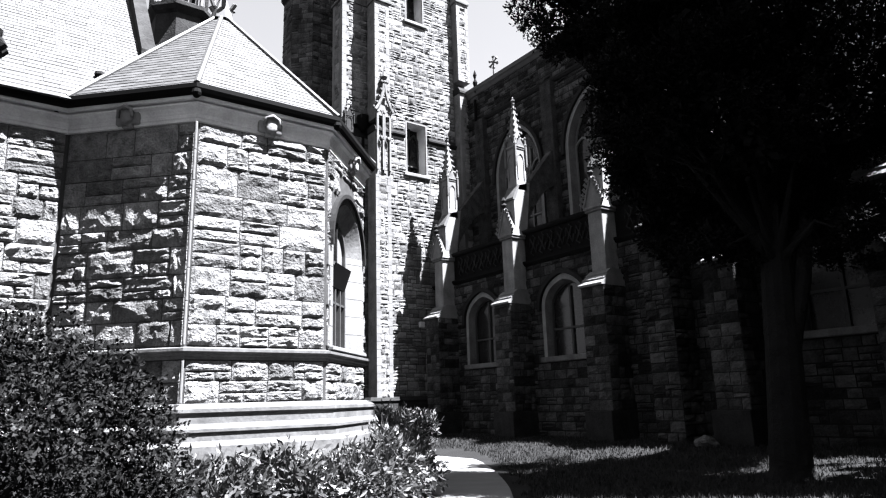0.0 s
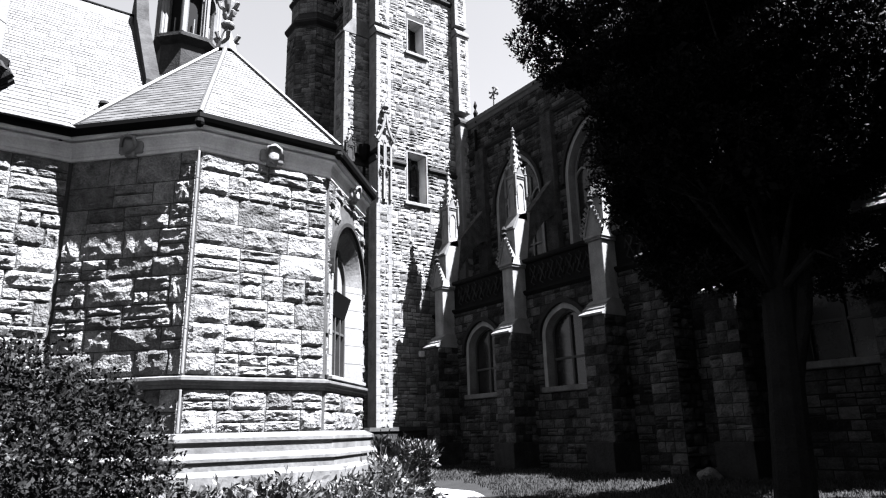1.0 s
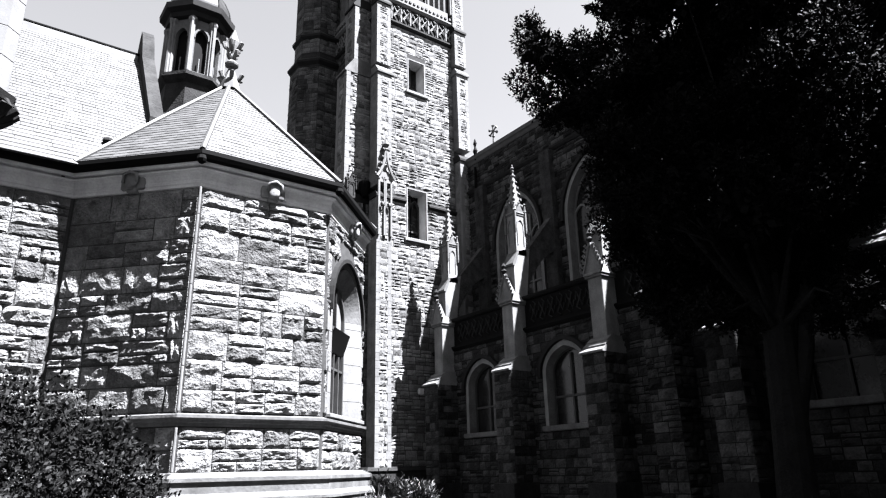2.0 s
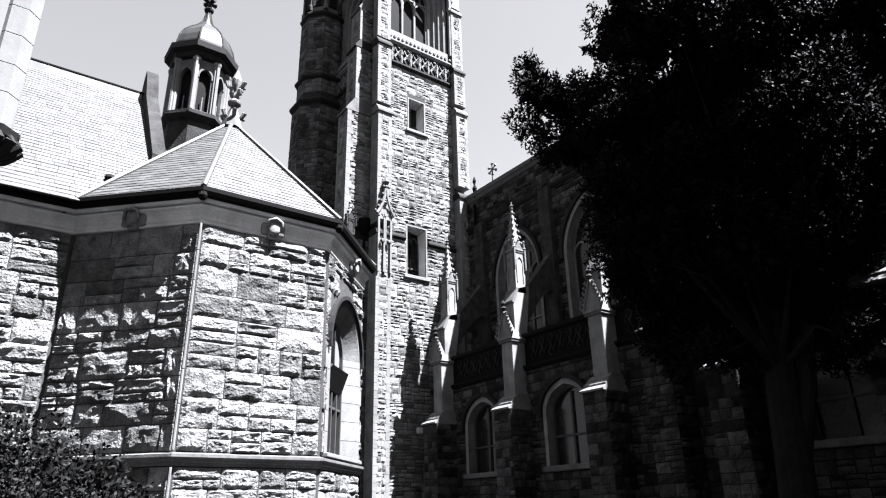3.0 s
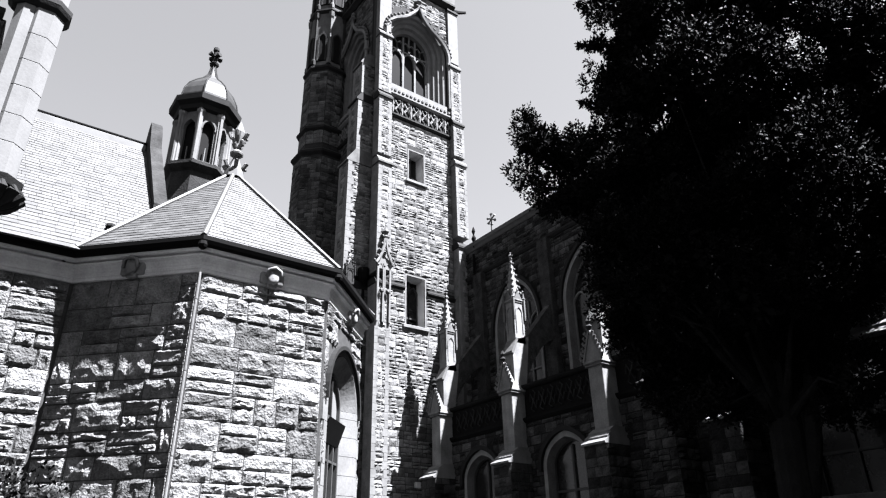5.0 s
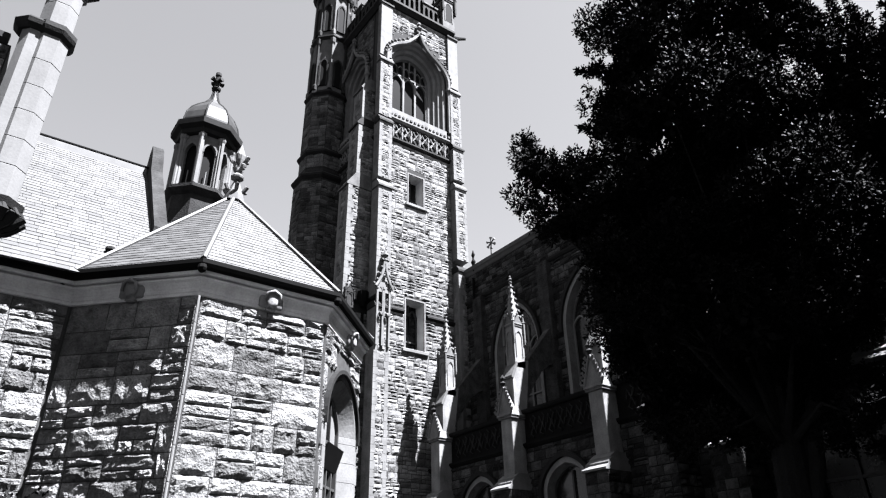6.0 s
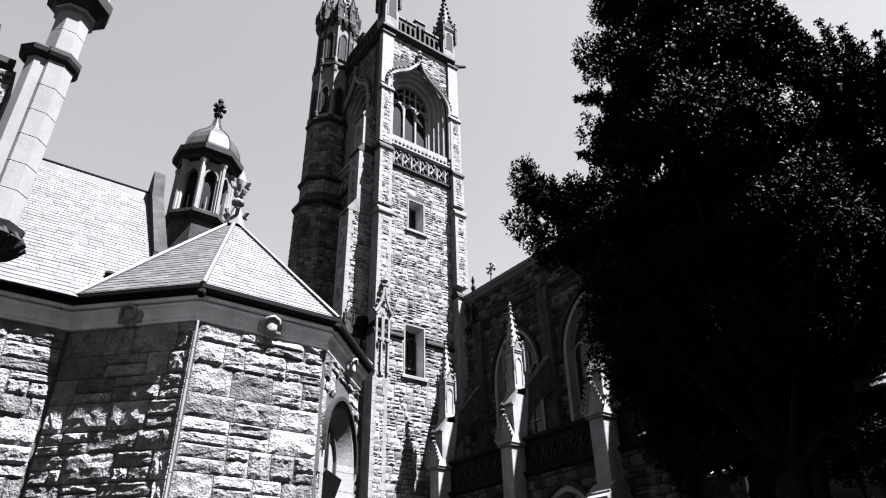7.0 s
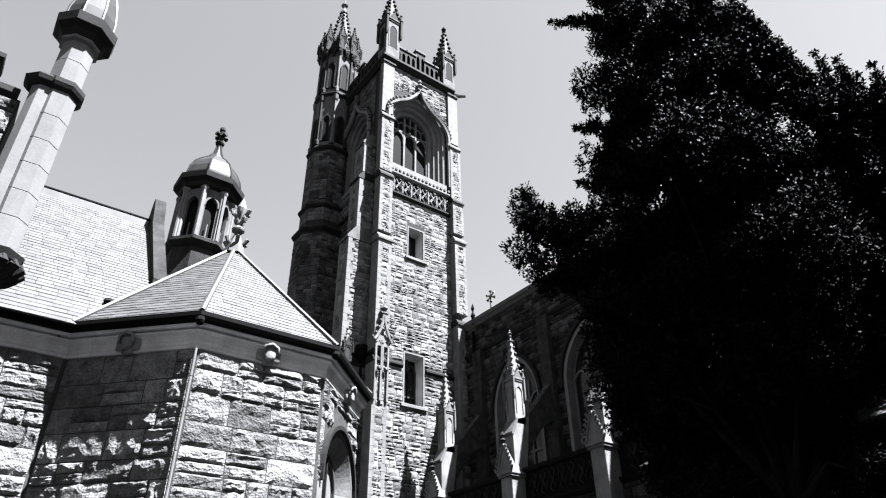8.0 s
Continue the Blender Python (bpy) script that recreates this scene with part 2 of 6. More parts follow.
def ashlar(rng, u0, u1, z0, z1, row, wide, ops=(), grow=0.0, split=0.4):
    """Broken courses of stones (u, z, w, h) that keep clear of the openings."""
    out = []
    z = z0
    while z < z1 - 0.03:
        h = min(rng.uniform(*row), z1 - z)
        if z1 - z - h < row[0] * 0.5:
            h = z1 - z
        spans = [(u0, u1)]
        for op in ops:
            hw = max(width_at(op, z + 0.15 * h, grow), width_at(op, z + 0.85 * h, grow))
            if hw > 0:
                spans = [s for a, b in spans for s in ((a, min(b, op[0] - hw)), (max(a, op[0] + hw), b)) if s[1] - s[0] > 0.02]
        for a, b in spans:
            u = a
            while u < b - 1e-4:
                w = min(rng.uniform(*wide), b - u)
                if b - u - w < wide[0] * 0.6:
                    w = b - u
                if rng.random() < split and h > 0.2:
                    k = rng.uniform(0.35, 0.65)
                    if rng.random() < 0.5 and w > wide[0] * 1.6:
                        q = rng.uniform(0.35, 0.65)
                        out += [(u, z, w * q, h * k), (u + w * q, z, w * (1 - q), h * k), (u, z + h * k, w, h * (1 - k))]
                    else:
                        out += [(u, z, w, h * k), (u, z + h * k, w, h * (1 - k))]
                else:
                    out.append((u, z, w, h))
                u += w
        z += h
    return out


def lay(stones, m, parent, meshes, rng, joint, depth, name="stone", limit=300, joined=None, joined_name="stonework", pick=None):
    """The first stones (in the order of pick) as parts of their own, the others joined into one part."""
    if pick:
        stones = sorted(stones, key=pick)
    vs, fs = [], []
    for k, (u, z, w, h) in enumerate(stones):
        me = rng.choice(meshes)
        t = m @ Matrix.Translation((u + joint / 2, 0, z + joint / 2)) @ Matrix.Diagonal((max(0.01, w - joint), depth * rng.uniform(0.55, 1.25), max(0.01, h - joint), 1))
        if rng.random() < 0.5:
            t = t @ Matrix.Translation((1, 0, 1)) @ Matrix.Diagonal((-1, 1, -1, 1))
        if k < limit:
            ob = new(name, me)
            ob.parent = parent
            ob.matrix_basis = t
        else:
            b = len(vs)
            vs += [tuple(t @ v.co) for v in me.vertices]
            fs += [tuple(b + i for i in p.vertices) for p in me.polygons]
    if vs:
        ob = part(joined_name, (vs, fs), joined, parent)
        ob["kind"] = "stuff"


ROCKS = [stone_mesh("rock_face", ROCK, 9, 6, s, 0.22) for s in range(24)]
TROCKS = [stone_mesh("tower_face", TSTONE, 4, 3, 40 + s, 0.25) for s in range(14)]
NROCKS = [stone_mesh("nave_face", NSTONE, 3, 3, 70 + s, 0.4) for s in range(12)]

# ---- ground ----
def ground_z(x):
    """The lawn lies level and rises gently to the foot of the nave."""
    f = min(1.0, max(0.0, (x - 11.0) / 4.0))
    return 0.34 * f * f * (3 - 2 * f)


bm = bmesh.new()
rows = []
for x in (-900, 11.0, 11.8, 12.6, 13.4, 14.2, 15.0, 900):
    rows.append([bm.verts.new((x, y, ground_z(x))) for y in (-900, 900)])
for p, q in zip(rows, rows[1:]):
    bm.faces.new((p[0], q[0], q[1], p[1]))
ground = tagged(part("ground", bm, GRASS), "flat mown lawn with patches of sun and shade", "lawn", kind="structure")


def spline(pts, k=8):
    out = []
    for i in range(len(pts) - 1):
        p0, p1, p2, p3 = [Vector(pts[max(0, min(len(pts) - 1, i + j))]) for j in (-1, 0, 1, 2)]
        for s in range(k):
            t = s / k
            out.append(0.5 * ((2 * p1) + (p2 - p0) * t + (2 * p0 - 5 * p1 + 4 * p2 - p3) * t * t + (3 * p1 - p0 - 3 * p2 + p3) * t ** 3))
    return out + [Vector(pts[-1])]


bm = bmesh.new()
mid = spline([(3.4, 4.6), (5.6, 7.6), (7.7, 10.2), (9.5, 12.8), (10.9, 15.2), (11.6, 17.3), (11.4, 19.5)])
prev = None
for i, p in enumerate(mid):
    d = (mid[min(i + 1, len(mid) - 1)] - mid[max(i - 1, 0)]).normalized()
    s = Vector((d.y, -d.x)) * 0.85
    row = [bm.verts.new((p.x - s.x, p.y - s.y, 0.0)), bm.verts.new((p.x - s.x, p.y - s.y, 0.035)), bm.verts.new((p.x + s.x, p.y + s.y, 0.035)), bm.verts.new((p.x + s.x, p.y + s.y, 0.0))]
    if prev:
        for j in range(3):
            bm.faces.new((prev[j], prev[j + 1], row[j + 1], row[j]))
    prev = row
path = tagged(part("path", bm, CONCRETE), "curving pale concrete garden path across the lawn", "path", kind="structure")

bm = bmesh.new()
bed = spline([(-6, 8.2), (0.5, 7.9), (3.0, 8.1), (5.4, 8.9), (7.3, 11.0), (9.0, 13.6), (10.3, 16.0), (10.9, 19.0)])
top = [bm.verts.new((p.x, p.y, 0.02)) for p in bed]
inn = [bm.verts.new((p.x, p.y + 0.6, 0.3)) for p in bed]
far = [bm.verts.new((p.x - 1.0, max(p.y + 2.5, 12.5), 0.4)) for p in bed]
for i in range(len(bed) - 1):
    bm.faces.new((top[i], top[i + 1], inn[i + 1], inn[i]))
    bm.faces.new((inn[i], inn[i + 1], far[i + 1], far[i]))
tagged(part("flower_bed_soil", bm, SOIL), "dark bare soil of the planting bed", "soil", kind="structure")

# ---- apse and hall: rock-faced wall, octagon end ----
A, B, C, D = (2.5, 9.67), (4.66, 9.67), (0.97, 11.2), (6.19, 11.2)
CEN = (3.58, 12.25)
WALL_PATH = [(-0.62, 11.2), C, A, B, D, (6.19, 14.2)]
hall = thing("hall", "small rock-faced stone hall with half-octagon apse and slate roof", "church building")
APSE_OP = (1.06, 2.52, 0.81, 4.3, 0.83)
FACES = {
    "hall_wall": (plane_frame((-0.62, 11.2, 0), (1, 0, 0), (0, -1, 0)), 1.59, []),
    "apse_wall": (plane_frame((*C, 0), (1, -1, 0), (-1, -1, 0)), 2.163, []),
    "apse_front_wall": (plane_frame((*A, 0), (1, 0, 0), (0, -1, 0)), 2.16, []),
    "apse_window_wall": (plane_frame((*B, 0), (1, 1, 0), (1, -1, 0)), 2.163, [APSE_OP]),
    "apse_side_wall": (plane_frame((*D, 0), (0, 1, 0), (1, 0, 0)), 3.0, []),
}
rng = random.Random(5)
HALL_WALLS = {}
for name, (m, width, ops) in FACES.items():
    bm = bmesh.new()
    wall_panel(bm, m, 0, width, 0, 6.2, 0.6 if ops else 0.4, ops)
    HALL_WALLS[name] = part(name, bm, LIME_MORTAR, hall)
# mouldings round the apse
bm = bmesh.new()
moulding(bm, WALL_PATH, [(-0.02, 5.82), (0.03, 5.84), (0.035, 5.88), (0.05, 5.9), (0.05, 5.94), (0.04, 5.95), (0.05, 6.0), (0.08, 6.05), (0.13, 6.08), (0.13, 6.105), (0.09, 6.115), (0.09, 6.135), (0.16, 6.15), (0.16, 6.2), (-0.02, 6.2)])
part("cornice", bm, CORNICE, hall, "smooth moulded stone cornice under the eaves")
bm = bmesh.new()
moulding(bm, WALL_PATH, [(-0.02, 2.28), (0.03, 2.28), (0.035, 2.32), (0.065, 2.335), (0.065, 2.36), (0.1, 2.39), (0.1, 2.43), (-0.02, 2.46)])
part("string_course", bm, TRIM, hall)
bm = bmesh.new()
moulding(bm, WALL_PATH, [(-0.02, 1.0), (0.3, 1.0), (0.3, 1.1), (0.22, 1.17), (0.22, 1.28), (0.245, 1.29), (0.245, 1.33), (0.17, 1.4), (0.17, 1.53), (0.2, 1.55), (0.2, 1.6), (0.08, 1.67), (-0.02, 1.67)])
part("plinth_moulding", bm, TRIM, hall)
bm = bmesh.new()
moulding(bm, WALL_PATH, [(-0.02, 0.0), (0.3, 0.0), (0.3, 1.0), (-0.02, 1.0)])
part("plinth", bm, TRIM, hall)
# gutter
bm = bmesh.new()
moulding(bm, WALL_PATH, [(0.08, 6.2), (0.17, 6.2), (0.22, 6.23), (0.245, 6.29), (0.245, 6.36), (0.22, 6.36), (0.21, 6.3), (0.08, 6.28)])
part("gutter", bm, GUTTER, hall, "dark metal gutter")
for (x, y) in (A, B, C):
    bm = bmesh.new()
    d = (Vector((x, y)) - Vector(CEN)).normalized()
    lathe(bm, [(0.03, -0.07), (0.06, -0.04), (0.075, 0.0), (0.06, 0.06)], 8, (x + d.x * 0.22, y + d.y * 0.22, 6.2))
    part("gutter_bracket", bm, GUTTER, hall)
# corner roll mouldings
for (x, y), (z0, z1) in (((A[0], A[1]), (1.67, 2.26)), ((A[0], A[1]), (2.47, 5.82))):
    z = z0
    k = 0
    while z < z1 - 0.01:
        h = min((0.62, 0.48, 0.7)[k % 3], z1 - z)
        d = (Vector((x, y)) - Vector(CEN)).normalized()
        bm = bmesh.new()
        lathe(bm, [(0.018, 0.004), (0.021, 0.012), (0.021, h - 0.012), (0.018, h - 0.004)], 8, (x + d.x * 0.05, y + d.y * 0.05, z))
        part("corner_roll", bm, DRESSED, hall)
        z += h
        k += 1


def carved_corbel(m):
    """A rounded boss with a block behind it, as on an eaves corbel."""
    bm = bmesh.new()
    bmesh.ops.create_uvsphere(bm, u_segments=14, v_segments=10, radius=0.5)
    for v in bm.verts:
        v.co = Vector((v.co.x * 0.17, v.co.y * 0.12 - 0.09, v.co.z * 0.24))
        v.co += v.normal * 0.035 * noise.noise(v.co * 26)
    box(bm, -0.085, 0.085, -0.12, 0.06, 0.04, 0.13, bevel=0.012)
    box(bm, -0.15, 0.15, -0.06, 0.04, -0.1, 0.15, bevel=0.02)
    box(bm, -0.06, 0.06, -0.07, 0.06, -0.15, -0.05, bevel=0.01)
    tube(bm, [(-0.09, -0.12, -0.02), (-0.075, -0.15, 0.09), (0, -0.17, 0.125), (0.075, -0.15, 0.09), (0.09, -0.12, -0.02)], 0.022, 6)
    bmesh.ops.transform(bm, matrix=m, verts=bm.verts)
    return bm


for name, u in (("apse_wall", 1.05), ("apse_front_wall", 1.12), ("apse_window_wall", 1.25)):
    m = FACES[name][0] @ Matrix.Translation((u, -0.03, 5.98)) @ Matrix.Diagonal((1.35, 0.95, 1.15, 1))
    c = part("carved_corbel", carved_corbel(m), SURROUND, hall, "weathered carved stone boss", smooth=True)

# apse window: surround, sash, panes
m, _, _ = FACES["apse_window_wall"]
win = thing("apse_window", "tall pointed timber sash window in a smooth stone surround", "")
win.parent = hall
bm = bmesh.new()
u, sill, hw, spring, rise = APSE_OP
SPLAY, DEEP = 0.3, 0.17
arch_ring(bm, m, (u, spring, hw, spring + 0.02, rise), 0.0, 0.1, -0.03, 0.1, sill=False)
part("stone_surround", bm, TRIM, win)
# long and short blocks of the splayed jambs
z, k = sill, 0
while z < spring - 0.05:
    h = min(0.33, spring - z)
    for sgn in (-1, 1):
        bm = bmesh.new()
        w = (0.24, 0.16)[(k + (sgn > 0)) % 2]
        plan = [(hw + w, -0.035), (hw, -0.035), (hw - SPLAY, DEEP), (hw + w, DEEP)]
        lo = [bm.verts.new(m @ Vector((u + sgn * x, d, z + 0.004))) for x, d in plan]
        hi = [bm.verts.new(m @ Vector((u + sgn * x, d, z + h - 0.004))) for x, d in plan]
        bm.faces.new(lo)
        bm.faces.new(hi[::-1])
        for i in range(4):
            j = (i + 1) % 4
            bm.faces.new((lo[i], lo[j], hi[j], hi[i]))
        part("jamb_block", bm, DRESSED, win)
    z += h
    k += 1
INNER = (u, sill, hw - SPLAY, spring, rise - 0.27)
bm = bmesh.new()
outer, inner = outline((u, spring, hw, spring, rise)), outline((u, spring, hw - SPLAY, spring, rise - 0.27))
for i in range(1, len(outer) - 1):
    bm.faces.new([bm.verts.new(m @ Vector((p[0], d, p[1]))) for p, d in ((outer[i], -0.03), (outer[i + 1], -0.03), (inner[i + 1], DEEP), (inner[i], DEEP))])
part("arch_reveal", bm, TRIM, win)
bm = bmesh.new()
arch_ring(bm, m, (u, spring - 0.1, hw, spring, rise), 0.1, 0.16, -0.09, 0.02, sill=False)
part("hood_mould", bm, LEAD, win)
bm = bmesh.new()
arch_ring(bm, m, INNER, -0.05, 0.02, DEEP, DEEP + 0.08)
iw = hw - SPLAY
box(bm, u - iw, u + iw, DEEP - 0.02, DEEP + 0.08, 4.02, 4.08, m)
for x in (-0.05, 0.22):
    box(bm, u + x - 0.022, u + x + 0.022, DEEP, DEEP + 0.08, sill, 4.02, m)
box(bm, u - iw, u + iw, DEEP + 0.01, DEEP + 0.07, 3.33, 3.37, m)
part("sash_frame", bm, DARKWOOD, win)
bm = bmesh.new()
box(bm, u - 0.02, u + 0.02, DEEP, DEEP + 0.07, 4.08, spring + rise - 0.3, m)
part("glazing_bar", bm, LEAD, win)
# Upper glass pane; the sky it reflects is painted as a pale colour.
bm = bmesh.new()
fill_opening(bm, m, (u, 4.08, iw, spring, rise - 0.27), DEEP + 0.06, 0.01)
part("tympanum_board", bm, PALE, win, "upper glass pane in the arch head, its sky reflection put in as pale colour")
bm = bmesh.new()
fill_opening(bm, m, (u, sill, iw, 4.02, 0.0), DEEP + 0.06, 0.0)
part("pane", bm, GLASS, win)
# hopper light tilted open
bm = bmesh.new()
vs = [bm.verts.new(m @ Vector(p)) for p in ((u - 0.42, 0.16, 3.62), (u + 0.42, 0.16, 3.62), (u + 0.42, 0.03, 4.0), (u - 0.42, 0.03, 4.0), (u - 0.42, 0.19, 3.63), (u + 0.42, 0.19, 3.63), (u + 0.42, 0.06, 4.01), (u - 0.42, 0.06, 4.01))]
for q in ((0, 1, 2, 3), (7, 6, 5, 4), (0, 4, 5, 1), (1, 5, 6, 2), (2, 6, 7, 3), (3, 7, 4, 0)):
    bm.faces.new([vs[i] for i in q])
part("hopper_light", bm, GUTTER, win, "dark hopper light tilted open")
bm = bmesh.new()
box(bm, u - 0.95, u + 0.98, -0.1, 0.3, 2.46, 2.525, m, 0.01)
part("sill", bm, DRESSED, win)
# Black sheet in place of the unlit room behind the window.
bm = bmesh.new()
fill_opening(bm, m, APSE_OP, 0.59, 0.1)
part("room_darkness", bm, INNER_SHADE, win)


# ---- slates ----
def clip(poly, a, b):
    """Keeps the part of a convex polygon left of the line a to b."""
    out = []
    side = lambda p: (b[0] - a[0]) * (p[1] - a[1]) - (b[1] - a[1]) * (p[0] - a[0])
    for i, p in enumerate(poly):
        q = poly[(i + 1) % len(poly)]
        sp, sq = side(p), side(q)
        if sp >= 0:
            out.append(p)
        if sp * sq < 0:
            t = sp / (sp - sq)
            out.append((p[0] + t * (q[0] - p[0]), p[1] + t * (q[1] - p[1])))
    return out


def slates(parent, origin, along, up, shape, rows, wide, rng, limit):
    """Slates in courses on the convex shape, given in (along, up) metres of a roof slope."""
    u, v = Vector(along).normalized(), Vector(up).normalized()
    nrm = u.cross(v).normalized()
    o = Vector(origin)
    umin, umax = min(p[0] for p in shape), max(p[0] for p in shape)
    vmax = max(p[1] for p in shape)
    made, vs, fs = 0, [], []
    k, s = 0, 0.0
    while s < vmax:
        x = umin - rng.uniform(0, wide)
        while x < umax:
            w = wide * rng.uniform(0.85, 1.15)
            poly = [(x + 0.003, s), (x + w - 0.003, s), (x + w - 0.003, s + rows * 1.04), (x + 0.003, s + rows * 1.04)]
            for a, b in zip(shape, shape[1:] + shape[:1]):
                if poly:
                    poly = clip(poly, a, b)
            x += w
            if len(poly) < 3:
                continue
            lift = rng.uniform(0.006, 0.011)
            pts = [o + u * p[0] + v * p[1] + nrm * (lift * (1 - (p[1] - s) / rows) + 0.004) for p in poly]
            low = [p - nrm * 0.008 for p in pts]
            n = len(pts)
            f = [tuple(range(n))] + [(i, n + i, n + (i + 1) % n, (i + 1) % n) for i in range(n)]
            if made < limit:
                part("slate", ([tuple(p) for p in pts + low], f), SLATE, parent)
                made += 1
            else:
                b = len(vs)
                vs += [tuple(p) for p in pts + low]
                fs += [tuple(b + i for i in q) for q in f]
        s += rows
        k += 1
    if vs:
        ob = part("slating", (vs, fs), SLATE_ISLE, parent)
        ob["kind"] = "stuff"


APEX = Vector((3.52, 12.2, 9.34))
EAVE_OUT, EAVE_Z = 0.22, 6.33


def eave(p, q, r):
    """The eaves corner at q between the walls p-q and q-r."""
    a, b = (Vector(q) - Vector(p)).normalized(), (Vector(r) - Vector(q)).normalized()
    na, nb = Vector((a.y, -a.x)), Vector((b.y, -b.x))
    k = na + nb
    k = k / k.dot(na) * EAVE_OUT
    return Vector((q[0] + k.x, q[1] + k.y, EAVE_Z))


EC, EA, EB, ED = eave(WALL_PATH[0], C, A), eave(C, A, B), eave(A, B, D), eave(B, D, WALL_PATH[5])
EF = Vector((6.49, 13.6, EAVE_Z))
srng = random.Random(9)
apse_roof = part("apse_roof", ([tuple(p) for p in (EC, EA, EB, ED, EF, APEX, (0.8, 13.5, 6.3), (3.52, 14.0, 9.3))],
                 [(0, 1, 5), (1, 2, 5), (2, 3, 5), (3, 4, 5), (6, 0, 5), (4, 7, 5), (7, 6, 5), (0, 6, 7, 4, 3, 2, 1)]), SLATE_ISLE, hall)
for p, q, lim in ((EC, EA, 170), (EA, EB, 170), (EB, ED, 60)):
    al = (q - p)
    u = al.normalized()
    foot = p + u * (APEX - p).dot(u)
    up = (APEX - foot)
    slates(apse_roof, p, u, up, [(0, 0), (al.length, 0), ((APEX - p).dot(u), up.length)], 0.135, 0.26, srng, lim)
for p in (EC, EA, EB, ED):
    bm = bmesh.new()
    d = (APEX - p)
    tube(bm, [p + Vector((0, 0, 0.035)), p + d * 0.5 + Vector((0, 0, 0.035)), APEX + Vector((0, 0, 0.03))], 0.045, 6)
    part("hip_roll", bm, COPPER, apse_roof, "pale metal hip roll")
# finial
fin = thing("roof_finial", "pale carved stone finial with leafy crockets on the apse roof", "finial", at=tuple(APEX))
bm = bmesh.new()
lathe(bm, [(0.24, -0.16), (0.2, 0.02), (0.13, 0.2), (0.07, 0.36), (0.06, 0.42)], 8, (0, 0, 0))
part("base", bm, COPPER, fin)
bm = bmesh.new()
lathe(bm, [(0.06, 0.42), (0.14, 0.46), (0.15, 0.5), (0.1, 0.55), (0.055, 0.6), (0.05, 0.75), (0.1, 0.95), (0.12, 1.05), (0.05, 1.25), (0.01, 1.36)], 8, (0, 0, 0))
part("stem", bm, DRESSED, fin)
for zz, rr, kk in ((0.12, 0.2, 6), (0.9, 0.16, 5), (0.72, 0.1, 4)):
    for i in range(kk):
        a = 2 * math.pi * (i + 0.3) / kk
        bm = bmesh.new()
        c, s = math.cos(a), math.sin(a)
        tube(bm, [(c * rr * 0.4, s * rr * 0.4, zz - 0.08), (c * rr, s * rr, zz), (c * rr * 1.25, s * rr * 1.25, zz + 0.08), (c * rr * 1.05, s * rr * 1.05, zz + 0.12)], [0.03, 0.045, 0.05, 0.02], 6)
        part("crocket", bm, DRESSED, fin)

# main roof of the hall
PITCH = radians(50)
RUN = 3.86
ridge_z = 6.2 + RUN * math.tan(PITCH)
ridge_y = 10.9 + RUN
main_roof = part("main_roof", ([(-6, 10.9, 6.3), (2.1, 10.9, 6.3), (2.1, ridge_y, ridge_z), (-6, ridge_y, ridge_z), (-6, ridge_y + RUN, 6.3), (2.1, ridge_y + RUN, 6.3)],
                 [(0, 1, 2, 3), (3, 2, 5, 4), (1, 5, 2), (0, 3, 4), (0, 4, 5, 1)]), SLATE_ISLE, hall)
slates(main_roof, (-1.4, 10.9, 6.3), (1, 0, 0), (0, math.cos(PITCH), math.sin(PITCH)), [(0, 0), (3.5, 0), (3.5, RUN / math.cos(PITCH)), (0, RUN / math.cos(PITCH))], 0.135, 0.26, srng, 300)
bm = bmesh.new()
box(bm, -6, 2.1, ridge_y - 0.17, ridge_y + 0.17, ridge_z - 0.14, ridge_z + 0.1, bevel=0.03)
part("ridge_cap", bm, ZINC, main_roof, "pale metal ridge cap")
bm = bmesh.new()
tube(bm, [(-6, ridge_y - 0.13, ridge_z + 0.13), (2.1, ridge_y - 0.13, ridge_z + 0.13)], 0.035, 8)
part("ridge_roll", bm, GUTTER, main_roof)
bm = bmesh.new()
box(bm, -6, 2.1, ridge_y - 0.22, ridge_y - 0.15, ridge_z - 0.19, ridge_z - 0.15)
part("ridge_flashing", bm, LEAD, main_roof)
bm = bmesh.new()
lathe(bm, [(0.05, 0.0), (0.05, 0.1), (0.09, 0.11), (0.08, 0.16)], 8, (1.36, 11.5, 6.98))
part("roof_vent", bm, LEAD, main_roof, "small dark roof vent")
# gable parapet at the end of the main roof
bm = bmesh.new()
t = math.tan(PITCH)
prof = [(12.3, 6.3), (12.3, 6.3 + (12.3 - 10.9) * t + 0.25), (14.2, 6.3 + (14.2 - 10.9) * t + 0.42), (14.42, 11.15), (14.6, 11.5), (14.74, 11.66), (14.86, 11.5), (15.0, 11.1), (17.2, 8.4), (17.2, 6.3)]
vs0 = [bm.verts.new((2.1, y, z)) for y, z in prof]
vs1 = [bm.verts.new((2.36, y, z)) for y, z in prof]
bm.faces.new(vs0)
bm.faces.new(vs1[::-1])
for i in range(len(prof)):
    j = (i + 1) % len(prof)
    bm.faces.new((vs0[i], vs0[j], vs1[j], vs1[i]))
part("gable_parapet", bm, SOOT_SHADE, hall, "stone gable parapet rising past the slates")
# body behind the apse that carries the lantern
bm = bmesh.new()
box(bm, 2.45, 6.1, 14.3, 19.5, 0, 9.0)
part("rear_block", bm, MORTAR, hall)
bm = bmesh.new()
box(bm, -5.9, 2.05, 11.65, 18.4, 0, 6.25)
part("hall_body", bm, MORTAR, hall)


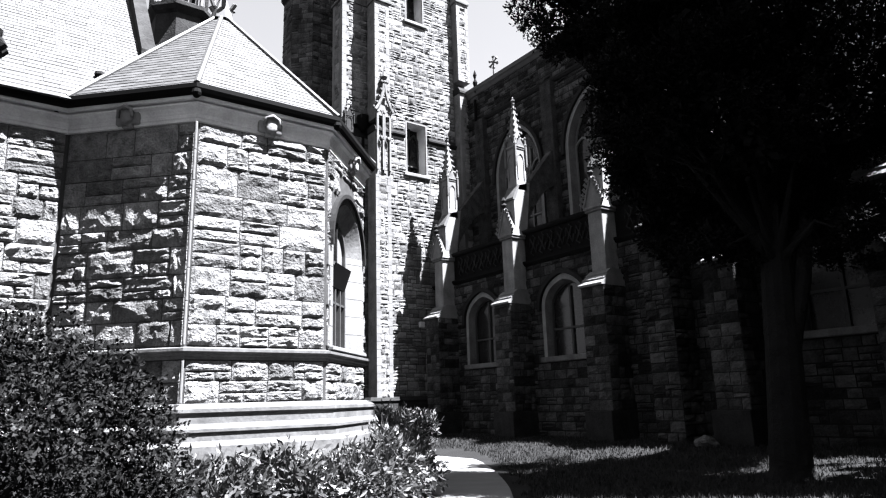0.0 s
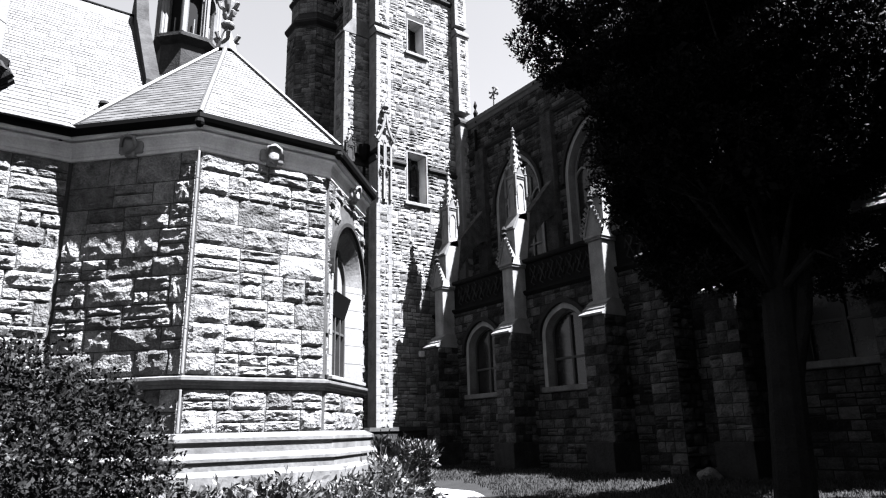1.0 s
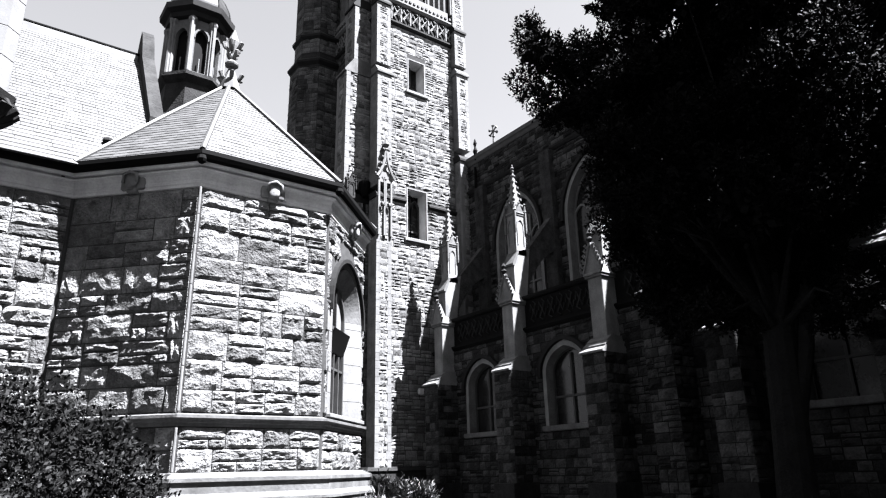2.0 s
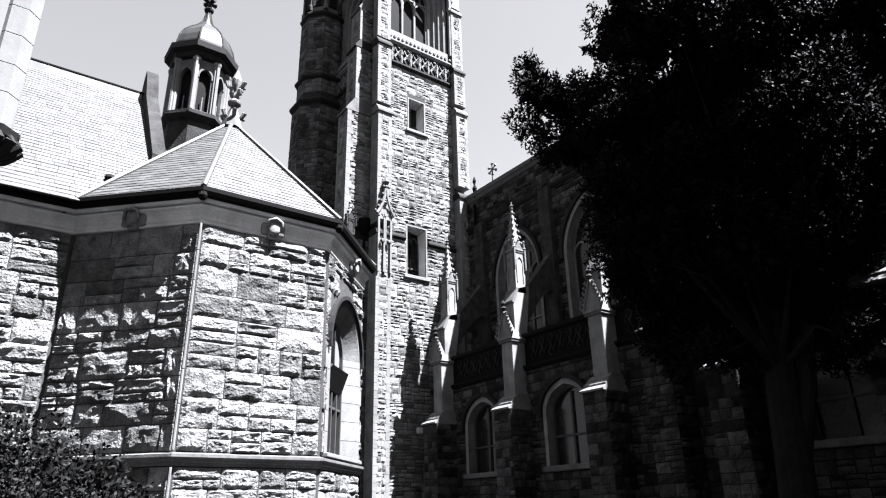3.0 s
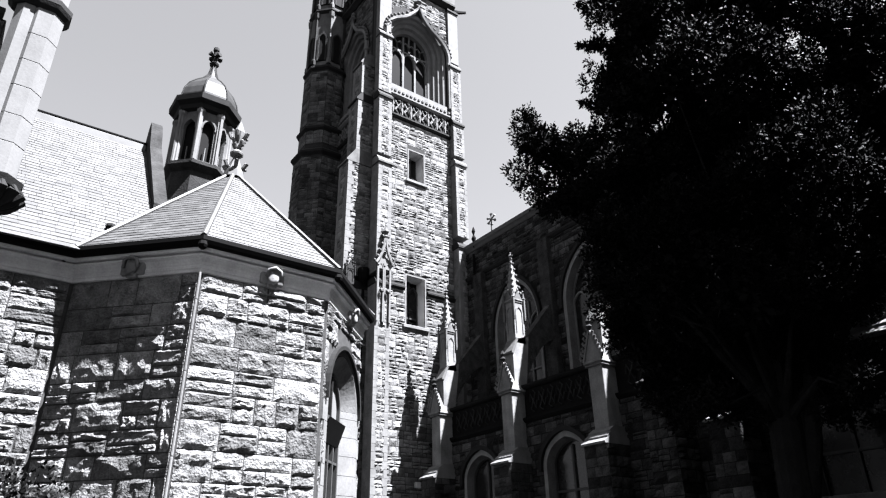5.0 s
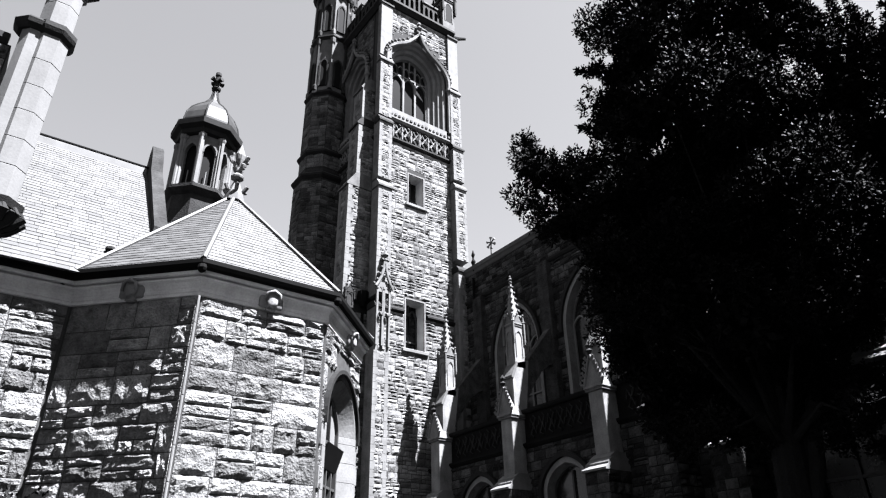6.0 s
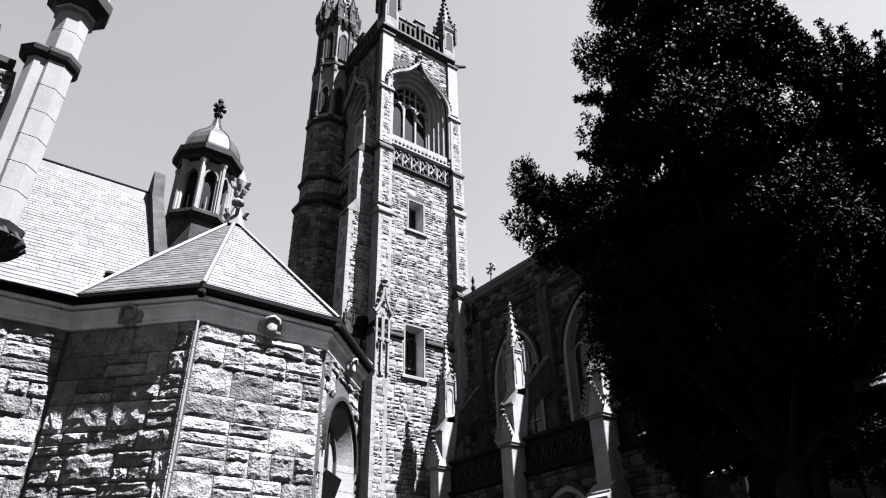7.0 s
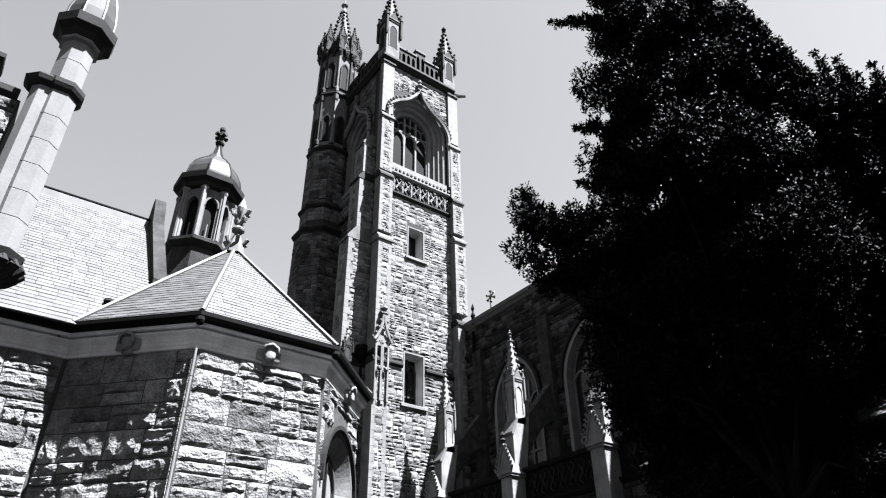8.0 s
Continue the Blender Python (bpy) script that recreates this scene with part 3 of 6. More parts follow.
# ---- lantern (cupola) ----
def lantern(x, y):
    t = thing("roof_lantern", "octagonal stone roof lantern with arched openings and ogee dome", "cupola", at=(x, y, 9.0))
    T8 = math.pi / 8
    bm = bmesh.new()
    lathe(bm, [(1.15, 0.0), (1.15, 0.9), (0.95, 1.3), (0.78, 1.75), (0.76, 2.65), (0.84, 2.72), (0.92, 2.82), (0.92, 2.92), (0.8, 2.98)], 8, (0, 0, 0), T8)
    part("drum", bm, SOOT_SHADE, t)
    for i in range(8):
        a = T8 + i * math.pi / 4
        b = a + math.pi / 8
        bm = bmesh.new()
        for r, w in ((0.72, 0.085), (0.8, 0.05)):
            lathe(bm, [(w, 2.98), (w, 4.55), (w * 1.5, 4.62), (w * 1.5, 4.7)], 6, (r * math.cos(a), r * math.sin(a), 0), a)
        part("shaft", bm, DRESSED, t)
        # arched panel between the shafts
        bm = bmesh.new()
        r = 0.72 * math.cos(math.pi / 8)
        m = plane_frame((r * math.cos(b), r * math.sin(b), 0), (-math.sin(b), math.cos(b), 0), (math.cos(b), math.sin(b), 0))
        wall_panel(bm, m, -0.24, 0.24, 2.98, 4.7, 0.1, [(0.0, 3.05, 0.17, 4.15, 0.26)])
        arch_ring(bm, m, (0.0, 4.1, 0.17, 4.15, 0.26), 0.0, 0.05, -0.03, 0.0, sill=False)
        part("arched_opening", bm, TRIM, t)
        # Black sheet behind each arch stands in for the shade inside.
        bm = bmesh.new()
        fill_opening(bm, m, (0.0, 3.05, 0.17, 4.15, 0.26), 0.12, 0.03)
        part("louvre", bm, INNER_SHADE, t, "black sheet standing in for the unlit inside")
        bm = bmesh.new()
        box(bm, -0.012, 0.012, 0.02, 0.05, 3.05, 3.5, m)
        part("mullion", bm, DRESSED, t)
    bm = bmesh.new()
    lathe(bm, [(0.76, 4.7), (0.84, 4.74), (0.88, 4.86), (1.02, 4.95), (1.04, 5.12), (0.98, 5.16), (0.9, 5.16)], 8, (0, 0, 0), T8)
    part("cornice", bm, LEAD, t, "dark weathered cornice")
    bm = bmesh.new()
    dome = [(0.88, 5.14), (0.88, 5.3), (0.83, 5.55), (0.7, 5.83), (0.5, 6.08), (0.3, 6.28), (0.17, 6.48), (0.1, 6.7), (0.06, 6.95)]
    lathe(bm, dome, 8, (0, 0, 0), T8)
    part("dome", bm, DOME, t, "pale ribbed metal ogee dome")
    for i in range(8):
        a = T8 + i * math.pi / 4
        bm = bmesh.new()
        tube(bm, [(r * 1.01 * math.cos(a), r * 1.01 * math.sin(a), z) for r, z in dome], 0.025, 5)
        part("dome_rib", bm, LEAD, t)
    bm = bmesh.new()
    lathe(bm, [(0.06, 6.9), (0.13, 6.96), (0.15, 7.02), (0.1, 7.08), (0.07, 7.12), (0.07, 7.5), (0.1, 7.56), (0.09, 7.66), (0.02, 7.72)], 8, (0, 0, 0))
    for i in range(4):
        a = i * math.pi / 2 + 0.4
        tube(bm, [(0, 0, 7.3), (0.1 * math.cos(a), 0.1 * math.sin(a), 7.31), (0.21 * math.cos(a), 0.21 * math.sin(a), 7.34)], [0.05, 0.06, 0.085], 6)
    part("foliate_cross", bm, LEAD, t, "dark foliate cross finial")
    return t


lantern(3.83, 17.0)

# ---- wing with corner turret ----
wing = thing("wing", "projecting rock-faced wing with battlement and pale corner turret", "church building")
WALLW = plane_frame((-6.0, 9.2, 0), (1, 0, 0), (0, -1, 0))
bm = bmesh.new()
box(bm, -6.0, -0.8, 9.2, 9.6, 0, 8.75)
box(bm, -1.2, -0.8, 9.6, 11.5, 0, 8.75)
box(bm, -6.0, -5.6, 9.6, 11.5, 0, 8.75)
box(bm, -5.6, -1.2, 9.6, 11.5, 8.3, 8.6)
wing_wall = part("wing_wall", bm, MORTAR, wing)
bm = bmesh.new()
moulding(bm, [(-6, 9.2), (-0.85, 9.2)], [(-0.05, 8.72), (0.03, 8.72), (0.07, 8.8), (0.07, 8.9), (-0.05, 8.95)])
part("parapet_coping", bm, LEAD, wing, "dark coping")
bm = bmesh.new()
moulding(bm, [(-6, 9.2), (-1.25, 9.2), (-1.25, 9.6)], [(-0.3, 9.3), (0.03, 9.3), (0.06, 9.36), (0.06, 9.44), (-0.3, 9.5)])
box(bm, -6, -1.25, 9.2, 9.5, 8.93, 9.3)
part("merlon", bm, LEAD, wing)
bm = bmesh.new()
lathe(bm, [(0.17, 6.2), (0.17, 9.0)], 8, (-0.58, 9.1, 0), math.pi / 8)
part("pilaster", bm, PALE, wing)
bm = bmesh.new()
lathe(bm, [(0.21, 8.98), (0.27, 9.05), (0.29, 9.12), (0.24, 9.18)], 8, (-0.6, 9.12, 0), math.pi / 8)
part("pilaster_cap", bm, LEAD, wing)
tc = (-0.37, 9.15, 0)
z = 6.2
for h in (0.5, 0.42, 0.46, 0.44, 0.46, 0.5):
    bm = bmesh.new()
    lathe(bm, [(0.254, z + 0.003), (0.258, z + 0.009), (0.258, z + h - 0.009), (0.254, z + h - 0.003)], 8, tc, math.pi / 8)
    part("turret_drum", bm, PALE, wing)
    z += h
bm = bmesh.new()
lathe(bm, [(0.26, 8.96), (0.31, 9.02), (0.335, 9.08), (0.335, 9.16), (0.25, 9.22)], 8, tc, math.pi / 8)
part("turret_ring", bm, LEAD, wing)
bm = bmesh.new()
lathe(bm, [(0.245, 9.2), (0.245, 9.62), (0.24, 9.63), (0.245, 9.64), (0.245, 10.05), (0.3, 10.08), (0.3, 10.14), (0.28, 10.16)], 8, tc, math.pi / 8)
part("turret_neck", bm, PALE, wing)
bm = bmesh.new()
lathe(bm, [(0.31, 10.15), (0.36, 10.25), (0.46, 10.33), (0.48, 10.5), (0.42, 10.56), (0.3, 10.58)], 8, tc, math.pi / 8)
part("turret_cap", bm, LEAD, wing)
bm = bmesh.new()
sp = [(0.38, 10.56), (0.37, 10.8), (0.3, 11.2), (0.2, 11.6), (0.1, 12.0), (0.05, 12.3)]
lathe(bm, sp, 8, tc, math.pi / 8)
part("turret_spire", bm, DOME, wing)
for i in range(8):
    a = math.pi / 8 + i * math.pi / 4
    bm = bmesh.new()
    tube(bm, [(tc[0] + r * math.cos(a), tc[1] + r * math.sin(a), zz) for r, zz in sp], 0.02, 5)
    part("spire_rib", bm, COPPER, wing)
bm = bmesh.new()
lathe(bm, [(0.05, 5.7), (0.12, 5.75), (0.2, 5.86), (0.24, 6.0), (0.34, 6.1), (0.37, 6.2)], 8, tc, math.pi / 8)
part("turret_corbel", bm, LEAD, wing, "dark carved corbel")
for i in range(8):
    a = -2.6 + i * 0.45
    bm = bmesh.new()
    c, s = math.cos(a), math.sin(a)
    tube(bm, [(tc[0] + r * c, tc[1] + r * s, zz) for r, zz in ((0.12, 5.8), (0.27, 5.92), (0.36, 6.03), (0.34, 6.1))], [0.03, 0.07, 0.08, 0.03], 6)
    part("carved_leaf", bm, LEAD, wing)

# ---- tower ----
tower = thing("tower", "tall square stone bell tower with buttresses, pinnacles and stair turret", "bell tower")
TX0, TX1, TY0, TY1 = 13.75, 18.75, 23.85, 30.2
TOP = 33.0
FRONT = plane_frame((TX0, TY0, 0), (1, 0, 0), (0, -1, 0))
LEFT = plane_frame((TX0, TY1, 0), (0, -1, 0), (-1, 0, 0))
W_LOW = (15.98 - TX0, 11.75, 0.52, 14.2, 0.0)
W_MID = (16.02 - TX0, 19.5, 0.46, 21.3, 0.0)
W_BELL = (16.1 - TX0, 25.2, 1.95, 28.7, 2.2)
L_MID = (2.6, 19.4, 0.4, 21.2, 0.0)
L_BELL = (3.2, 25.2, 1.6, 28.7, 2.2)
TOWER_WALLS = {}
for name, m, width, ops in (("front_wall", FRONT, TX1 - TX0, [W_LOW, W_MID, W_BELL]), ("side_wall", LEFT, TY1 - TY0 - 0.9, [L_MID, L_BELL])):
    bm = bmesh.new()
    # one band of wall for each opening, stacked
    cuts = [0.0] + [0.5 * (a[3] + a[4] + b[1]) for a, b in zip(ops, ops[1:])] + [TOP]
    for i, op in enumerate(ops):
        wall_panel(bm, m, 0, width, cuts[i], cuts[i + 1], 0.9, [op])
    # The side wall takes a darker mortar, so its shade is in the colour.
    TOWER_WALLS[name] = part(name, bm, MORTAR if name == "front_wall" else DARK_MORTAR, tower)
bm = bmesh.new()
# Solid black block painted as the tower's unlit inside.
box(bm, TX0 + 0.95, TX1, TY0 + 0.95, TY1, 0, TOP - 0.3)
part("core", bm, INNER_SHADE, tower, "black block standing in for the unlit inside of the tower")
bm = bmesh.new()
box(bm, TX1, TX1 + 0.3, TY0, TY1, 0, TOP)
box(bm, TX0, TX1, TY1, TY1 + 0.3, 0, TOP)
part("back_wall", bm, TSTONE_ISLE, tower)


def square_window(m, op, parent, tracery=True):
    w = thing("tower_window", "small square-headed stone window with a dark leaded light", "")
    w.parent = parent
    u, sill, hw, top, _ = op
    bm = bmesh.new()
    arch_ring(bm, m, op, 0.0, 0.07, -0.02, 0.06)
    part("stone_frame", bm, DRESSED, w)
    # Paler than the frame: bounced light in the reveal is put in its colour.
    bm = bmesh.new()
    arch_ring(bm, m, op, -0.012, 0.0, 0.03, 0.72)
    part("stone_reveal", bm, CORNICE, w)
    bm = bmesh.new()
    fill_opening(bm, m, op, 0.7)
    part("pane", bm, GLASS, w)
    bm = bmesh.new()
    if tracery:
        for k in range(2):
            sub = (u + (k - 0.5) * hw, sill, hw * 0.42, top - 0.75, 0.45)
            arch_ring(bm, m, sub, 0.0, 0.06, 0.58, 0.68)
    box(bm, u - hw, u + hw, 0.58, 0.68, sill + 0.55, sill + 0.62, m)
    box(bm, u - 0.04, u + 0.04, 0.58, 0.68, sill, top, m)
    part("tracery", bm, DARKWOOD, w)
    bm = bmesh.new()
    box(bm, u - hw - 0.2, u + hw + 0.2, -0.12, 0.1, sill - 0.16, sill, m, 0.02)
    part("sill", bm, DRESSED, w)


square_window(FRONT, W_LOW, tower)
square_window(FRONT, W_MID, tower, False)
square_window(LEFT, L_MID, tower, False)


def belfry(m, op, parent, lights):
    w = thing("belfry_opening", "deeply moulded pointed belfry opening with stone tracery", "")
    w.parent = parent
    u, sill, hw, spring, rise = op
    # stepped orders that narrow into the wall
    orders = [(0.0, 0.0), (-0.14, 0.06), (-0.17, 0.22), (-0.32, 0.28), (-0.35, 0.44), (-0.5, 0.5), (-0.54, 0.68), (-0.72, 0.74), (-0.75, 0.95)]
    bm = bmesh.new()
    rings = [outline(op, g) for g, d in orders]
    n = len(rings[0])
    for (g0, d0), r0, (g1, d1), r1 in zip(orders, rings, orders[1:], rings[1:]):
        for i in range(1, n):
            j = (i + 1) % n
            bm.faces.new([bm.verts.new(m @ Vector((p[0], d, p[1]))) for p, d in ((r0[i], d0), (r0[j], d0), (r1[j], d1), (r1[i], d1))])
    part("moulded_arch", bm, DRESSED, w)
    bm = bmesh.new()
    inner = (u, sill, hw - 0.75, spring, rise - 0.7)
    iw = inner[2]
    for k in range(lights + 1):
        x = u - iw + 2 * iw * k / lights
        box(bm, x - 0.055, x + 0.055, 0.82, 0.95, sill, spring + inner[4] * (1 - abs(x - u) / iw) * 0.95 + 0.1, m)
    for k in range(lights):
        x = u - iw + 2 * iw * (k + 0.5) / lights
        arch_ring(bm, m, (x, spring - 0.9, iw / lights * 0.8, spring - 0.6, 0.45), 0.0, 0.07, 0.83, 0.94, sill=False)
        box(bm, x - 0.035, x + 0.035, 0.84, 0.94, spring - 0.1, spring + 0.95 * inner[4] * (1 - abs(x - u) / iw), m)
        for dx in (-0.5, 0.5):
            arch_ring(bm, m, (x + dx * iw / lights, spring + 0.1, iw / lights * 0.4, spring + 0.35, 0.3), 0.0, 0.05, 0.84, 0.93, sill=False)
    box(bm, u - iw, u + iw, 0.84, 0.94, spring - 0.1, spring + 0.0, m)
    part("tracery", bm, DRESSED, w)
    bm = bmesh.new()
    box(bm, u - hw, u + hw, 0.0, 0.85, sill - 0.12, sill - 0.02, m)
    vs = box(bm, u - hw, u + hw, -0.1, 0.85, sill - 0.7, sill - 0.1, m)
    part("sloping_sill", bm, DRESSED, w)
    # ogee hood with a leafy tip
    bm = bmesh.new()
    half = arch_half(hw + 0.16, rise * 0.8)
    pts = []
    for x, h in half:
        k = x / (hw + 0.16)
        lift = 0.95 * max(0.0, 1 - k / 0.55) ** 2
        pts.append((x, h + lift))
    line = [(u + x, spring + h) for x, h in pts] + [(u - x, spring + h) for x, h in pts[:-1]][::-1]
    line = [(line[0][0], spring - 0.5)] + line + [(line[-1][0], spring - 0.5)]
    tube(bm, [m @ Vector((p[0], -0.14, p[1])) for p in line], 0.14, 6)
    part("ogee_hood", bm, DRESSED, w)
    bm = bmesh.new()
    for i, p in enumerate(line[1:-1]):
        c = m @ Vector((p[0] * 1.0 + (0.13 if p[0] > u else -0.13), -0.2, p[1] + 0.12))
        bmesh.ops.create_icosphere(bm, subdivisions=1, radius=0.11, matrix=Matrix.Translation(c))
    tip = m @ Vector((u, -0.18, spring + rise * 0.8 + 1.15))
    lathe(bm, [(0.07, -0.3), (0.08, 0.1), (0.2, 0.25), (0.1, 0.42), (0.16, 0.55), (0.03, 0.8)], 6, tip)
    part("crocketing", bm, TRIM, w)["kind"] = "stuff"
    for s in (-1, 1):
        bm = bmesh.new()
        c = m @ Vector((u + s * (hw + 0.16), -0.14, 0))
        lathe(bm, [(0.1, sill - 0.2), (0.1, spring - 0.7), (0.17, spring - 0.6), (0.17, spring - 0.45)], 8, c)
        part("jamb_shaft", bm, DRESSED, w)


belfry(FRONT, W_BELL, tower, 3)
belfry(LEFT, L_BELL, tower, 3)


def buttress(parent, m, u0, u1, steps, strips=True):
    """A stepped buttress in wall frame m between u0 and u1: (bottom, top, projection) stages with sloped weatherings."""
    for k, (z0, z1, out) in enumerate(steps):
        bm = bmesh.new()
        box(bm, u0, u1, -out, 0.2, z0, z1, m)
        part("buttress_stage", bm, TSTONE_ISLE, parent)
        nxt = steps[k + 1][2] if k + 1 < len(steps) else max(0.06, out - 0.35)
        bm = bmesh.new()
        pr = [(-out - 0.1, z1), (-out - 0.1, z1 + 0.1), (-nxt, z1 + 0.1 + (out - nxt + 0.1) * 1.5), (0.1, z1 + 0.1 + (out - nxt + 0.1) * 1.5), (0.1, z1)]
        a = [bm.verts.new(m @ Vector((u0 - 0.06, d, z))) for d, z in pr]
        b = [bm.verts.new(m @ Vector((u1 + 0.06, d, z))) for d, z in pr]
        bm.faces.new(a)
        bm.faces.new(b[::-1])
        for i in range(len(pr)):
            j = (i + 1) % len(pr)
            bm.faces.new((a[i], a[j], b[j], b[i]))
        part("weathering", bm, LEAD if k % 2 == 0 else TRIM, parent)
        if strips and z0 > 28:
            bm = bmesh.new()
            box(bm, u0 - 0.01, u1 + 0.01, -out - 0.025, -out + 0.1, z0, z1 - 0.01, m, 0.015)
            part("dressed_face", bm, DRESSED, parent)
        elif strips:
            # long and short dressed quoins, with rough stones between
            k0, k1 = u0 + 0.2 * (u1 - u0), u1 - 0.2 * (u1 - u0)
            sr = random.Random(int(z0 * 10 + u0 * 7))
            lay(ashlar(sr, k0, k1, z0, z1, (0.2, 0.36), (0.2, 0.45), split=0.3), m @ Matrix.Translation((0, -out, 0)), parent, TROCKS, sr, 0.02, 0.05, limit=0, joined=TSTONE_ISLE)
            z = z0
            i = 0
            while z < z1 - 0.05:
                h = min(0.32, z1 - z)
                for side in (0, 1):
                    w = (0.24, 0.17)[(i + side) % 2] * (u1 - u0) / 0.77
                    bm = bmesh.new()
                    if side == 0:
                        box(bm, u0 - 0.01, u0 + w, -out - 0.025, -out + 0.1, z + 0.006, z + h - 0.006, m)
                    else:
                        box(bm, u1 - w, u1 + 0.01, -out - 0.025, -out + 0.1, z + 0.006, z + h - 0.006, m)
                    part("quoin", bm, DRESSED, parent)
                z += h
                i += 1


ST = [(1.8, 13.2, 0.49), (13.8, 19.6, 0.47), (20.2, 23.7, 0.36), (24.2, 28.0, 0.25), (28.5, 32.5, 0.14)]
butt = thing("corner_buttress", "pale stepped corner buttress with quoined edges", "")
butt.parent = tower
buttress(butt, FRONT, -0.22, 0.52, ST)
butt = thing("corner_buttress", "pale stepped corner buttress with quoined edges", "")
butt.parent = tower
buttress(butt, FRONT, 4.5, 5.2, [(1.8, 16.2, 0.49), (16.9, 21.2, 0.44), (21.8, 23.9, 0.36), (24.2, 28.0, 0.25), (28.5, 32.5, 0.14)])
butt = thing("corner_buttress", "pale stepped side buttress in half shade", "")
butt.parent = tower
side_butt = butt
SIDE_STAGES = [(1.8, 13.2, 1.4), (13.8, 19.8, 1.33), (20.4, 23.7, 0.95), (24.2, 26.2, 0.8)]
buttress(butt, LEFT, TY1 - TY0 - 1.45, TY1 - TY0 - 0.55, SIDE_STAGES)
# foot, strings, bands and cornice
TP = [(TX0, TY1), (TX0, TY0), (TX1, TY0)]
# The plinth's dark tone includes the plants' shade, put into its colour.
for nm, prof, mat in (("tower_plinth", [(-0.1, 0), (0.58, 0), (0.58, 1.1), (0.53, 1.3), (0.53, 1.62), (0.58, 1.7), (0.5, 1.85), (-0.1, 1.85)], SOOT_SHADE),
                      ("band_lower_mould", [(-0.05, 23.0), (0.08, 23.0), (0.16, 23.1), (0.16, 23.18), (-0.05, 23.25)], LEAD),
                      ("band_upper_mould", [(-0.05, 24.3), (0.08, 24.3), (0.2, 24.4), (0.2, 24.48), (-0.05, 24.6)], DRESSED),
                      ("top_cornice", [(-0.05, 32.7), (0.1, 32.7), (0.22, 32.85), (0.32, 32.95), (0.32, 33.1), (-0.05, 33.2)], LEAD)):
    bm = bmesh.new()
    moulding(bm, TP, prof)
    part(nm, bm, mat, tower)
for line in ([(TX0, TY1), (TX0, TY0), (15.34, TY0)], [(16.62, TY0), (TX1, TY0)]):
    bm = bmesh.new()
    moulding(bm, line, [(-0.05, 13.4), (0.06, 13.4), (0.13, 13.48), (0.13, 13.56), (-0.05, 13.7)])
    part("string_course", bm, LEAD, tower)
# carved band of little panels
for m, width in ((FRONT, TX1 - TX0), (LEFT, TY1 - TY0)):
    n = int(width / 0.6)
    bm = bmesh.new()
    box(bm, 0.2, width - 0.2, -0.02, 0.05, 23.25, 24.3, m)
    part("band_ground", bm, LEAD, tower)
    for i in range(n):
        u = 0.25 + (width - 0.5) * (i + 0.5) / n
        bm = bmesh.new()
        r = 0.25
        for k in range(4):
            a = math.pi / 4 + k * math.pi / 2
            tube(bm, [m @ Vector((u, -0.05, 23.78)), m @ Vector((u + math.cos(a) * r, -0.07, 23.78 + math.sin(a) * r * 1.6)), m @ Vector((u + math.cos(a + 0.7) * r, -0.05, 23.78 + math.sin(a + 0.7) * r * 1.7))], (0.04, 0.05, 0.06)[i % 3], 5)
        box(bm, u - 0.32, u - 0.26, -0.07, 0.02, 23.3, 24.25, m)
        part("carved_panel", bm, DRESSED, tower)
    k = int(width / 0.24)
    for i in range(k):
        bm = bmesh.new()
        u = (i + 0.5) * width / k
        box(bm, u - 0.06, u + 0.06, -0.2, 0.0, 24.62, 24.74, m)
        part("dentil", bm, TRIM, tower)
# pierced parapet with stepped battlement
for m, width in ((FRONT, TX1 - TX0), (LEFT, TY1 - TY0)):
    n = 7
    step = width / n
    for i in range(n):
        high = (33.95, 34.55, 34.55, 35.1, 34.55, 34.55, 33.95)[i]
        bm = bmesh.new()
        mm = m
        for h in (0, 1):
            a0 = (i + 0.5 * h) * step
            wall_panel(bm, mm, a0, a0 + step / 2, 33.15, high, 0.25, [(a0 + step / 4, 33.3, step * 0.16, 33.3 + (high - 33.3) * 0.6, (high - 33.3) * 0.22)])
        panel = part("parapet_panel", bm, SOOT_SHADE, tower)
        # Black plate behind the tracery stands in for shade in the blind panels.
        bm = bmesh.new()
        box(bm, i * step + 0.02, (i + 1) * step - 0.02, 0.17, 0.24, 33.2, high - 0.05, mm)
        part("panel_back", bm, INNER_SHADE, panel)
        bm = bmesh.new()
        box(bm, i * step - 0.04, (i + 1) * step + 0.04, -0.07, 0.32, high, high + 0.12, mm)
        part("coping", bm, TRIM, panel)


